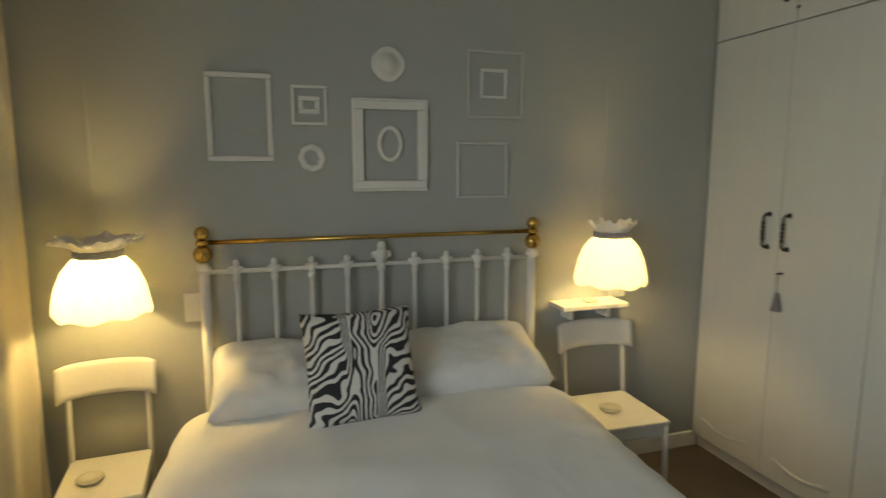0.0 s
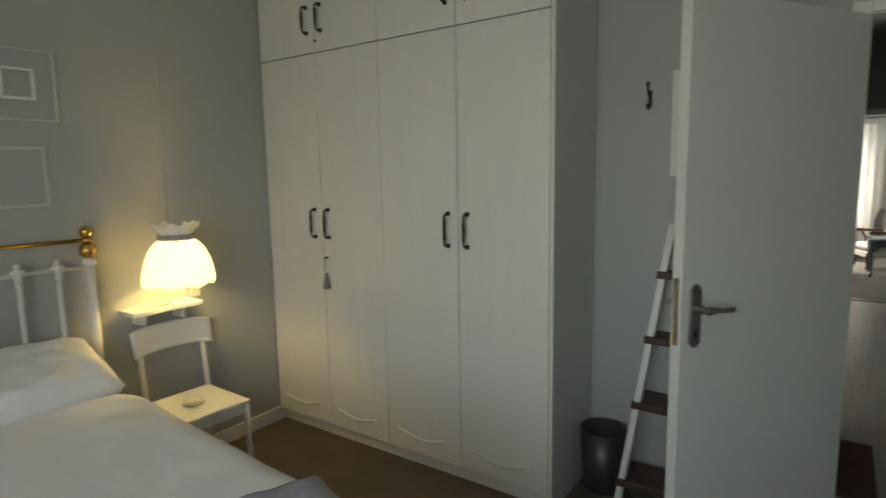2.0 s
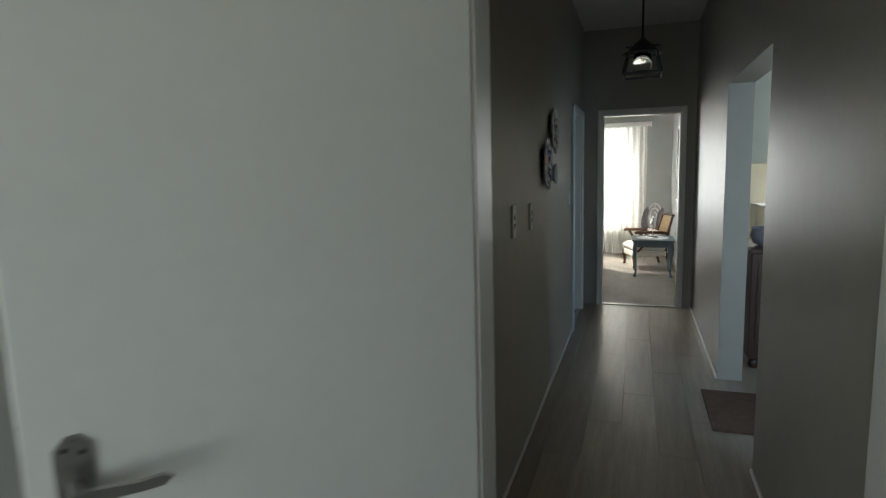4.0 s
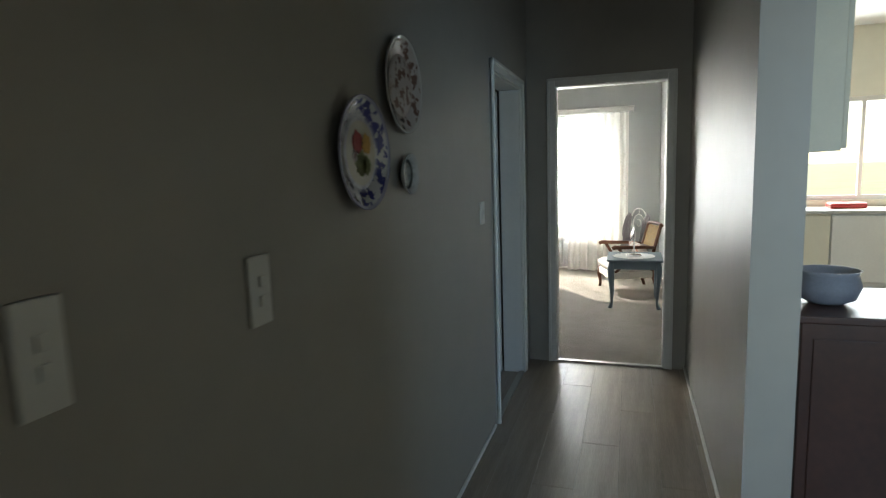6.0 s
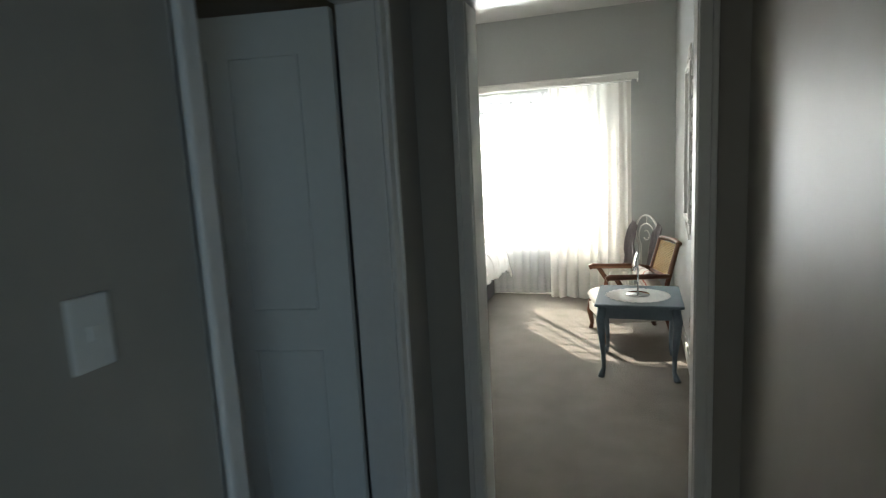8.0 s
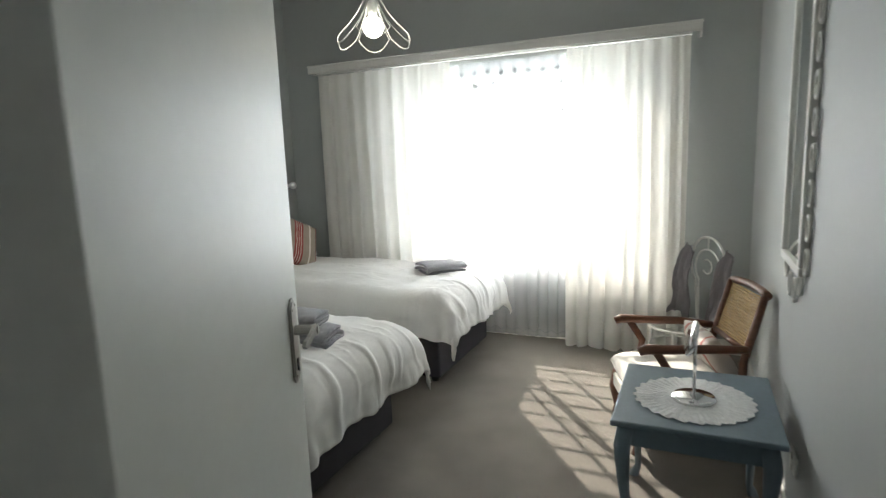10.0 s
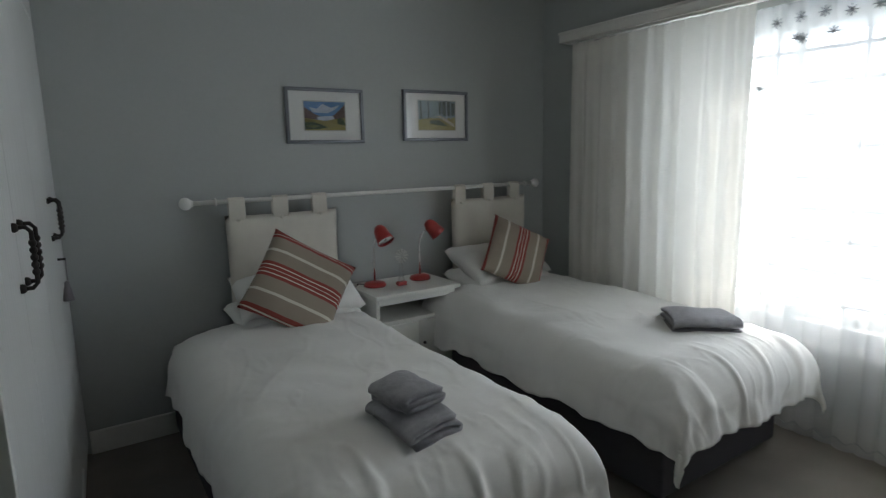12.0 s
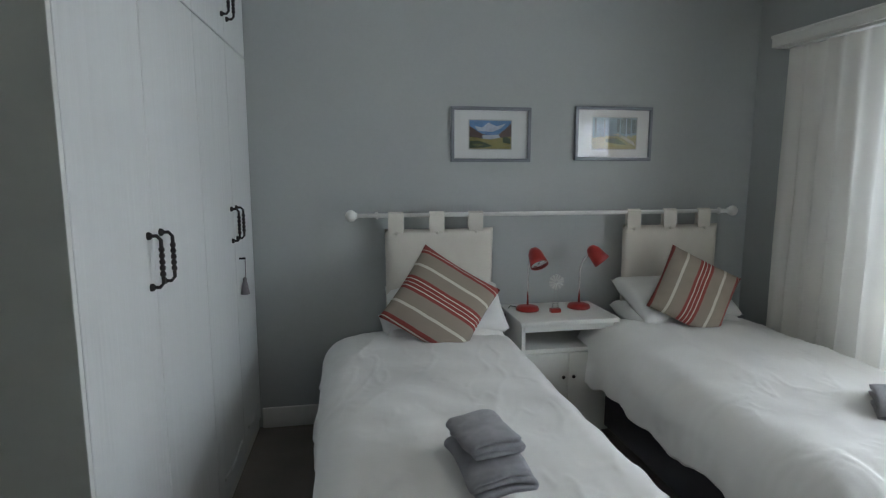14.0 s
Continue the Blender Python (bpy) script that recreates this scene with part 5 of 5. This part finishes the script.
def framed_print(x0, x1, z0, z1, px0, px1, pz0, pz1, pieces, label):
    p = thing("framed_painting", pose((x0 + x1) / 2, TWIN_Y, (z0 + z1) / 2), label, "picture", "framed paintings")
    hx, hz, w, t = (x1 - x0) / 2, (z1 - z0) / 2, 0.02, 0.024
    for r in ((-hx, hx, -t, 0, hz - w, hz), (-hx, hx, -t, 0, -hz, -hz + w), (-hx, -hx + w, -t, 0, -hz + w, hz - w), (hx - w, hx, -t, 0, -hz + w, hz - w)):
        part("rail", boxes(r, bevel=0.004), PEWTER, p)
    part("mount", boxes((-hx + w, hx - w, -0.010, 0, -hz + w, hz - w)), PAPER, p, "white mount board")
    cx, cz = (px0 + px1) / 2 - (x0 + x1) / 2, (pz0 + pz1) / 2 - (z0 + z1) / 2
    pw, ph = (px1 - px0) / 2, (pz1 - pz0) / 2
    part("mount_lip", boxes((cx - pw - 0.006, cx + pw + 0.006, -0.0112, -0.0102, cz - ph - 0.006, cz + ph + 0.006)), THINFRAME, p, "grey bevelled mount edge")
    for k, (nm, mat, pts) in enumerate(pieces):
        y = -0.0114 - 0.0003 * k
        part(nm, outline(bmesh.new(), [(cx + pw * u, cz + ph * v) for u, v in pts], y - 0.0002, y), mat, p)
    g = part("glass", boxes((-hx + w, hx - w, -0.0195, -0.0175, -hz + w, hz - w)), GLASS, p)
    g.visible_shadow = False
    return p


FULL = [(-1, -1), (1, -1), (1, 1), (-1, 1)]
VALLEY = [
    ("painted_sky", SKYBLUE, FULL),
    ("painted_cloud", CLOUD, [(-0.6, 0.25), (0.1, 0.2), (0.5, 0.45), (0.75, 0.8), (0.3, 0.6), (-0.1, 0.85), (-0.4, 0.5), (-0.75, 0.6)]),
    ("painted_hill", HILL, [(-1, 0.62), (-0.75, 0.38), (-0.5, 0.12), (-0.15, -0.05), (-0.3, -0.22), (-1, -0.25)]),
    ("painted_hill", HILL, [(1, 0.85), (0.7, 0.4), (0.45, 0.08), (0.2, -0.05), (0.35, -0.25), (1, -0.3)]),
    ("painted_lake", LAKE, [(-0.4, -0.05), (0.4, 0.02), (0.5, -0.3), (-0.35, -0.32)]),
    ("painted_meadow", MEADOW, [(-1, -0.15), (-0.5, -0.24), (0, -0.34), (0.5, -0.2), (1, -0.12), (1, -1), (-1, -1)]),
    ("painted_bush", BUSH, [(0.6, -0.2), (0.75, -0.1), (0.95, -0.3), (1, -0.65), (0.6, -0.55)]),
    ("painted_bush", BUSH, [(-1, -0.45), (-0.6, -0.42), (-0.2, -0.6), (0.1, -0.8), (-0.3, -0.92), (-1, -0.95)]),
    ("painted_bush", FRUITGREEN, [(-0.9, -0.7), (-0.5, -0.62), (-0.3, -0.74), (-0.6, -0.86)]),
]
WOODLAND = [("painted_mist", MIST, FULL), ("painted_ground", MEADOW, [(-1, -0.3), (-0.3, -0.15), (0.3, -0.2), (1, -0.1), (1, -1), (-1, -1)]),
            ("painted_thicket", TRUNK, [(0.1, 0.9), (0.5, 1), (1, 0.85), (1, 0.05), (0.5, -0.05), (0.1, 0.1)]),
            ("painted_path", PATHP, [(-0.1, -0.05), (0.1, -0.12), (0.95, -0.8), (0.9, -0.55), (0.2, 0.0)]),
            ("painted_bush", BUSH, [(-0.4, -0.35), (0.1, -0.3), (0.6, -0.75), (0.2, -0.7), (-0.4, -0.55)])]
WOODLAND += [("painted_trunk", mt, [(u, -0.25), (u + wd, -0.25), (u + wd * 0.6, 0.95), (u, 0.95)]) for u, wd, mt in ((-0.92, 0.12, TRUNK), (-0.5, 0.08, TRUNK), (-0.2, 0.05, MIST), (0.22, 0.06, MIST), (0.5, 0.05, CLOUD), (0.72, 0.08, MIST))]
framed_print(9.91, 10.395, 1.55, 1.868, 10.021, 10.274, 1.627, 1.79, VALLEY, "pewter-framed painting of a mountain lake")
framed_print(10.675, 11.18, 1.56, 1.885, 10.789, 11.078, 1.632, 1.819, WOODLAND, "pewter-framed painting of a wooded garden")


def towel_stack():
    a = solid("folded_towel", towel_fold(0.235, 0.165, 0.078, 1), TOWEL, pose(9.67, 1.12, 0.625, 0, 3, -84), "folded grey terry bath towel on the twin bed", "towel", "folded towels", True, 0.017)
    solid("folded_hand_towel", towel_fold(0.175, 0.14, 0.066, 4), TOWEL, pose(9.66, 1.145, 0.705, 0, 3, -76), "smaller grey terry towel on top of another", "towel", "folded towels", True, 0.017)
    return a


towel_stack()
solid("folded_towel", towel_fold(0.30, 0.22, 0.09, 8), TOWEL, pose(11.33, 1.20, 0.615, 0, 0, -38), "folded grey terry towel on the bed by the window", "towel", "folded towels", True, 0.017)

# window, curtains
win = tagged(thing("window_twin", pose(WIN_X + 0.11, 0, 0), "white framed window with burglar bars", "window"), kind="structure")
for r in ((-0.03, 0.03, WY0, WY0 + 0.05, WZ0, WZ1), (-0.03, 0.03, WY1 - 0.05, WY1, WZ0, WZ1), (-0.03, 0.03, WY0 + 0.05, WY1 - 0.05, WZ0, WZ0 + 0.05), (-0.03, 0.03, WY0 + 0.05, WY1 - 0.05, WZ1 - 0.05, WZ1),
          (-0.02, 0.02, 0.45, 0.49, WZ0 + 0.05, WZ1 - 0.05), (-0.02, 0.02, 1.12, 1.16, WZ0 + 0.05, WZ1 - 0.05)):
    part("frame_bar", boxes(r, bevel=0.004), WHITE, win)
for y0, y1 in ((WY0 + 0.05, 0.45), (0.49, 1.12), (1.16, WY1 - 0.05)):
    pane = part("pane", boxes((-0.003, 0.003, y0, y1, WZ0 + 0.05, WZ1 - 0.05)), GLASS, win)
    pane.visible_shadow = False
bars = thing("burglar_bars", pose(WIN_X + 0.045, 0, 0), "white painted steel burglar bars across the window", "bars")
for k in range(9):
    z = WZ0 + 0.10 + k * 0.155
    part("cross_bar", sweep(bmesh.new(), [(0, WY0, z), (0, WY1, z)], 0.012, 6), WHITE, bars)
for k in range(5):
    y = WY0 + 0.2 + k * 0.40
    part("upright_bar", sweep(bmesh.new(), [(0.012, y, WZ0), (0.012, y, WZ1)], 0.013, 6), WHITE, bars)
pel = thing("curtain_pelmet", pose(11.70, 0, 2.207), "white pelmet board with rounded ends over the curtains", "pelmet")
bm = boxes((-0.055, -0.035, -0.52, 2.49, -0.032, 0.030), bevel=0.007)
box(bm, -0.060, -0.034, -0.525, 2.495, 0.018, 0.036, bevel=0.006)
part("fascia", bm, WHITE, pel)
part("top_board", boxes((-0.034, WIN_X - 11.70, -0.52, 2.49, 0.012, 0.030), bevel=0.003), WHITE, pel)
part("track", boxes((0.0, 0.05, -0.46, 2.44, -0.035, -0.02)), WHITE, pel)
for y in (-0.52, 2.475):
    part("return_board", boxes((-0.034, WIN_X - 11.70, y, y + 0.015, -0.032, 0.011), bevel=0.004), WHITE, pel)
solid("curtain", drape(1.23, 2.44, 0.025, 2.165, 10, 0.052, 1.0, 1.0, 140), CURTAIN, pose(11.72, 0, 0), "ivory curtain hanging to the carpet beside the beds", "curtain", "twin room curtains", True)
solid("curtain", drape(-0.455, 0.345, 0.02, 2.165, 8, 0.052, 6.0, 1.03, 120), CURTAIN, pose(11.72, 0, 0), "ivory curtain hanging to the carpet behind the chairs", "curtain", "twin room curtains", True)
sh = thing("sheer_curtain", pose(11.80, 0, 0), "white sheer voile with embroidered stars", "curtain", "twin room curtains")
part("voile", drape(-0.40, 2.40, 0.04, 2.15, 34, 0.016, 9.0, 1.0, 260, 10), SHEER, sh, smooth=True)
part("hem_stitching", sweep(bmesh.new(), [(-0.03, -0.38 + 0.045 * k, 0.075 + 0.03 * (k % 2)) for k in range(61)], 0.003, 5), PEWTER, sh, "grey zigzag stitching along the hem")
rnd = random.Random(5)
for k in range(16):
    y, z = 0.38 + 0.85 * rnd.random(), (2.08 - 0.03 * rnd.random()) if k < 8 else (2.02 - 0.30 * rnd.random())
    if k < 8:
        y = 0.42 + k * 0.105
    bm = bmesh.new()
    for q in range(4):
        a = q * math.pi / 4
        sweep(bm, [(0, -0.026 * math.cos(a), -0.026 * math.sin(a)), (0, 0.026 * math.cos(a), 0.026 * math.sin(a))], 0.0028, 5)
    part("embroidered_star", bm, PEWTER, sh, "grey embroidered star", False, pose(-0.03, y, z))

# pendant
pend = thing("wire_pendant", pose(10.08, 0.935, 2.08), "white wire petal pendant with a lit round bulb", "lamp")
part("bulb", ball(bmesh.new(), (0, 0, 0), 0.05), BULB, pend, "lit white globe bulb", True)
part("holder", lathe(bmesh.new(), [(0.022, 0.045), (0.024, 0.11), (0.01, 0.13)], 16), WHITE, pend, smooth=True)
part("cord", sweep(bmesh.new(), [(0, 0, 0.13), (0, 0, H - 2.08)], 0.003, 6), WHITE, pend)
for k in range(6):
    a0, a1 = k * math.pi / 3, (k + 1) * math.pi / 3
    down = [(0.03 + 0.135 * f ** 1.7, 0.17 - 0.20 * f) for f in (0, 0.25, 0.5, 0.75, 1)]
    pts = [(r * math.cos(a0 + 0.04), r * math.sin(a0 + 0.04), z) for r, z in down]
    for q in range(1, 9):
        f = q / 9
        a = a0 + 0.04 + (a1 - a0 - 0.08) * f
        r = 0.165 + 0.02 * math.sin(math.pi * f)
        pts.append((r * math.cos(a), r * math.sin(a), -0.03 - 0.055 * math.sin(math.pi * f)))
    pts += [(r * math.cos(a1 - 0.04), r * math.sin(a1 - 0.04), z) for r, z in down[::-1]]
    part("petal", sweep(bmesh.new(), pts, 0.0016, 6), WHITE, pend, "bent white wire petal", True)
bulb_lamp("pendant_light", (10.08, 0.935, 2.01), 2.5, (1.0, 0.9, 0.76), 0.05)

# table with vanity mirror
tb = thing("side_table", pose(9.825, -0.53, 0), "grey-blue painted side table with cabriole legs", "table")
bm = boxes((-0.30, 0.30, -0.275, 0.275, 0.492, 0.513), bevel=0.007)
part("tabletop", bm, BLUEPAINT, tb)
part("apron", boxes((-0.26, 0.26, -0.235, -0.22, 0.41, 0.491), (-0.26, 0.26, 0.22, 0.235, 0.41, 0.491), (-0.26, -0.245, -0.219, 0.219, 0.41, 0.491), (0.245, 0.26, -0.219, 0.219, 0.41, 0.491)), BLUEPAINT, tb)
for sx in (-1, 1):
    for sy in (-1, 1):
        bm = sweep(bmesh.new(), [(sx * 0.25, sy * 0.225, 0.49), (sx * 0.262, sy * 0.237, 0.40), (sx * 0.258, sy * 0.233, 0.30), (sx * 0.245, sy * 0.222, 0.16), (sx * 0.242, sy * 0.22, 0.06), (sx * 0.255, sy * 0.232, 0.025), (sx * 0.262, sy * 0.238, 0.0)], [0.028, 0.030, 0.023, 0.016, 0.013, 0.019, 0.022], 10)
        part("leg", bm, BLUEPAINT, tb, "cabriole leg", True)
doily = thing("lace_doily", pose(9.80, -0.525, 0.514), "round white crocheted lace doily on the table", "doily")
bm = bmesh.new()
ring_in = [bm.verts.new((0.10 * math.cos(k * math.pi / 48), 0.10 * math.sin(k * math.pi / 48), 0.003)) for k in range(96)]
ring_mid = [bm.verts.new((0.17 * math.cos(k * math.pi / 48), 0.17 * math.sin(k * math.pi / 48), 0.0025 + 0.0035 * (k % 2))) for k in range(96)]
ring_out = [bm.verts.new(((0.205 + 0.010 * (k % 4 in (1, 2))) * math.cos(k * math.pi / 48), (0.205 + 0.010 * (k % 4 in (1, 2))) * math.sin(k * math.pi / 48), 0.0015 + 0.004 * (k % 2))) for k in range(96)]
for k in range(96):
    j = (k + 1) % 96
    bm.faces.new((ring_in[k], ring_in[j], ring_mid[j], ring_mid[k]))
    bm.faces.new((ring_mid[k], ring_mid[j], ring_out[j], ring_out[k]))
bm.faces.new(ring_in)
part("lace", bm, LACE, doily)
vm = thing("vanity_mirror", pose(9.80, -0.525, 0.518, 0, 0, 7), "chrome vanity mirror on a round foot, seen edge on", "mirror")
part("foot", lathe(bmesh.new(), [(0.078, 0), (0.08, 0.006), (0.074, 0.012), (0.012, 0.014)], 32), CHROME, vm, smooth=True)
part("stem", sweep(bmesh.new(), [(0, 0, 0.012), (0, 0, 0.16), (0.0, 0, 0.30)], 0.006, 10), CHROME, vm, smooth=True)
part("mirror_disc", lathe(bmesh.new(), [(0.001, -0.008), (0.065, -0.008), (0.07, 0.0), (0.065, 0.008), (0.001, 0.008)], 36, (0, 0, 0), "Y"), CHROME, vm, "tilted round chrome mirror", True, pose(0, 0.014, 0.235, 14, 0, 0))

# armchair
ac = thing("cane_armchair", pose(10.56, -0.44, 0, 0, 0, 19), "brown wooden armchair with cane back and cream seat", "armchair")
part("seat_cushion", cushion(0.50, 0.50, 0.15, 2.0, 0.3, 0.01, 0.004), SEATCLOTH, ac, "cream upholstered seat", True, pose(0, 0.02, 0.305))
part("seat_frame", boxes((-0.245, 0.245, -0.23, 0.26, 0.17, 0.25), bevel=0.012), SEATCLOTH, ac, "cream covered seat frame")
for s in (-1, 1):
    part("front_leg", sweep(bmesh.new(), [(s * 0.225, 0.235, 0.26), (s * 0.235, 0.25, 0.16), (s * 0.222, 0.235, 0.05), (s * 0.23, 0.245, 0)], [0.026, 0.026, 0.017, 0.02], 10), WOOD, ac, "", True)
    part("back_leg", sweep(bmesh.new(), [(s * 0.21, -0.30, 0), (s * 0.205, -0.235, 0.22), (s * 0.19, -0.25, 0.45), (s * 0.185, -0.335, 0.765)], [0.019, 0.022, 0.02, 0.018], 10), WOOD, ac, "", True)
    part("arm", sweep(bmesh.new(), [(s * 0.20, -0.26, 0.515), (s * 0.235, -0.10, 0.53), (s * 0.25, 0.10, 0.535), (s * 0.255, 0.215, 0.54), (s * 0.255, 0.245, 0.528)], [0.018, 0.021, 0.022, 0.025, 0.02], 10), WOOD, ac, "", True)
    part("arm_post", sweep(bmesh.new(), [(s * 0.225, 0.20, 0.24), (s * 0.25, 0.11, 0.34), (s * 0.245, 0.10, 0.42), (s * 0.252, 0.165, 0.525)], 0.019, 10), WOOD, ac, "", True)
top = [(0.19 * (2 * k / 10 - 1), -0.345 - 0.012 * (1 - (2 * k / 10 - 1) ** 2), 0.765 + 0.012 * (1 - (2 * k / 10 - 1) ** 2)) for k in range(11)]
part("crest_rail", sweep(bmesh.new(), top, 0.02, 10), WOOD, ac, "", True)
part("lower_back_rail", sweep(bmesh.new(), [(-0.19, -0.262, 0.50), (0.19, -0.262, 0.50)], 0.016, 10), WOOD, ac, "", True)
bm = bmesh.new()
for k in range(24):
    f = (k + 0.5) / 24
    x = -0.17 + 0.34 * f
    sweep(bm, [(x, -0.266, 0.51), (x, -0.338, 0.755)], 0.0022, 5)
for k in range(20):
    f = (k + 0.5) / 20
    sweep(bm, [(-0.18, -0.265 - 0.072 * f, 0.51 + 0.245 * f), (0.18, -0.265 - 0.072 * f, 0.51 + 0.245 * f)], 0.003, 5)
tagged(part("cane_panel", bm, CANE, ac, "golden woven cane back panel"), kind="stuff")
solid("seat_cushion_striped", cushion(0.36, 0.26, 0.11, 6.0, 0.45, 0.05), pattern_material("pale_striped_cloth", [(0, (0.55, 0.5, 0.45)), (0.15, (0.40, 0.14, 0.12)), (0.2, (0.55, 0.5, 0.45)), (0.45, (0.38, 0.3, 0.27)), (0.55, (0.6, 0.55, 0.5)), (0.8, (0.40, 0.15, 0.12)), (0.86, (0.55, 0.5, 0.45))], "X", 0.9, -0.18, 0.18), pose(10.615, -0.60, 0.44, 58, 0, 19), "pale striped cushion leaning in the armchair", "cushion", smooth=True)

# white wire chair with robe
wcH = thing("wire_chair", pose(11.40, -0.44, 0, 0, 0, 35), "white bent-wire chair with a looped back", "chair")


def loop_pts(rx, rz, z, y, n=24, a0=-0.25, a1=1.25):
    return [(rx * math.cos(math.pi * (a0 + (a1 - a0) * k / n)), y, z + rz * math.sin(math.pi * (a0 + (a1 - a0) * k / n))) for k in range(n + 1)]


part("outer_loop", sweep(bmesh.new(), [(0.06, -0.17, 0.34)] + loop_pts(0.17, 0.17, 0.72, -0.19) + [(-0.06, -0.17, 0.34)], 0.008, 8), IRONWHITE, wcH, "", True)
part("inner_loop", sweep(bmesh.new(), [(0.05, -0.17, 0.34)] + loop_pts(0.12, 0.12, 0.69, -0.188) + [(-0.05, -0.17, 0.34)], 0.006, 8), IRONWHITE, wcH, "", True)
part("scroll", sweep(bmesh.new(), loop_pts(0.045, 0.045, 0.70, -0.186, 16, 0.3, 1.8), 0.005, 8), IRONWHITE, wcH, "", True)
part("link", sweep(bmesh.new(), [(0, -0.189, 0.81), (0, -0.19, 0.89)], 0.005, 8), IRONWHITE, wcH)
part("seat_ring", sweep(bmesh.new(), [(0.185 * math.cos(k * math.pi / 14), 0.185 * math.sin(k * math.pi / 14), 0.335) for k in range(28)], 0.008, 6, True), IRONWHITE, wcH, smooth=True)
for k in range(-4, 5):
    c = math.sqrt(0.185 ** 2 - (k * 0.04) ** 2)
    part("seat_wire", sweep(bmesh.new(), [(k * 0.04, -c, 0.336), (k * 0.04, c, 0.336)], 0.003, 6), IRONWHITE, wcH)
for k in range(4):
    a = math.pi / 4 + k * math.pi / 2
    part("leg", sweep(bmesh.new(), [(0.16 * math.cos(a), 0.16 * math.sin(a), 0.33), (0.21 * math.cos(a), 0.21 * math.sin(a), 0.0)], 0.009, 8), IRONWHITE, wcH, "", True)
part("stretcher_ring", sweep(bmesh.new(), [(0.185 * math.cos(k * math.pi / 12), 0.185 * math.sin(k * math.pi / 12), 0.2) for k in range(24)], 0.006, 6, True), IRONWHITE, wcH, "", True)


def robe_side(x0, x1, seed):
    bm = bmesh.new()
    sheet(bm, lambda a, b: (x0 + (x1 - x0) * a * (0.6 + 0.5 * b), -0.15 + 0.03 * math.sin(min(1, b * 4) * math.pi / 2) + 0.016 * math.sin(a * 15 + 4 * fbm(a, b, seed, 2)) * (0.4 + b), 0.84 - 0.46 * b - 0.05 * abs(2 * a - 1) + 0.02 * fbm(a, b, seed, 3)), 24, 20, 0.008)
    return bm


robe = thing("draped_robe", pose(11.40, -0.44, 0, 0, 0, 35), "grey robe draped over the wire chair's back", "robe")
part("robe_side", robe_side(0.09, 0.29, 1), ROBE, robe, smooth=True)
part("robe_side", robe_side(-0.29, -0.11, 5), ROBE, robe, smooth=True)

# wall mirror
mr = thing("wall_mirror", pose(10.02, TWIN_S, 1.52), "tall wall mirror in a scrolled white metal frame", "mirror")
MX, MZ = 0.22, 0.52
part("mirror_glass", boxes((-MX + 0.03, MX - 0.03, 0.012, 0.018, -MZ + 0.03, MZ - 0.03)), MIRROR, mr, "clear mirror glass")
for r in ((-MX, MX, 0, 0.03, MZ - 0.032, MZ), (-MX, MX, 0, 0.03, -MZ, -MZ + 0.032), (-MX, -MX + 0.032, 0, 0.03, -MZ + 0.032, MZ - 0.032), (MX - 0.032, MX, 0, 0.03, -MZ + 0.032, MZ - 0.032)):
    part("inner_frame", boxes(r, bevel=0.005), IRONWHITE, mr)
perim = []
for k in range(9):
    perim.append((-MX - 0.03, -MZ + (k + 0.5) * 2 * MZ / 9))
    perim.append((MX + 0.03, -MZ + (k + 0.5) * 2 * MZ / 9))
for k in range(4):
    b = 0.03 + (0.05 if k in (1, 2) else 0.0)
    perim.append((-MX + (k + 0.5) * 2 * MX / 4, MZ + b))
    perim.append((-MX + (k + 0.5) * 2 * MX / 4, -MZ - b))
for x, z in perim:
    bm = sweep(bmesh.new(), [(x + 0.028 * math.cos(q * math.pi / 7), 0.012, z + 0.042 * math.sin(q * math.pi / 7)) for q in range(14)], 0.007, 6, True)
    part("scroll", bm, IRONWHITE, mr, "", True)
socket("wall_socket", pose(9.80, TWIN_S, 0.33, 0, 0, 180), 0.12, 0.075, "white double wall socket behind the table", 2, "socket")

# ---------------------------------------------------------------- hall boards, each its own piece
boards = tagged(thing("floor_hall", Matrix(), "grey oak laminate boards of the hall", "floor"), kind="structure")
PW, PL = 0.193, 1.285


def board_mesh(name, length, mat):
    me = bpy.data.meshes.new(name)
    bm = bmesh.new()
    b = 0.0009
    box(bm, 0, length, 0, PW - 0.0006, -0.008, 0.0)
    bmesh.ops.bevel(bm, geom=[e for e in bm.edges if all(v.co.z > -0.001 for v in e.verts)], offset=b, segments=1, affect="EDGES")
    bmesh.ops.recalc_face_normals(bm, faces=bm.faces)
    bm.to_mesh(me)
    bm.free()
    me.materials.append(mat)
    return me


for row in range(14):
    y = -1.02 + row * PW
    if y > 1.5:
        break
    x = 2.83 - 0.04 - (row * 0.47 % PL)
    while x < 7.84:
        a, b = max(x, 2.74 if y < 0.25 else 5.6), min(x + PL - 0.0006, 7.84)
        if b - a > 0.02:
            me = board_mesh("board", round(b - a, 4), PLANKS[(row * 7 + int(x * 3)) % 2])
            o = new("board", me)
            o.parent = boards
            o.location = (a, y, 0)
        x += PL
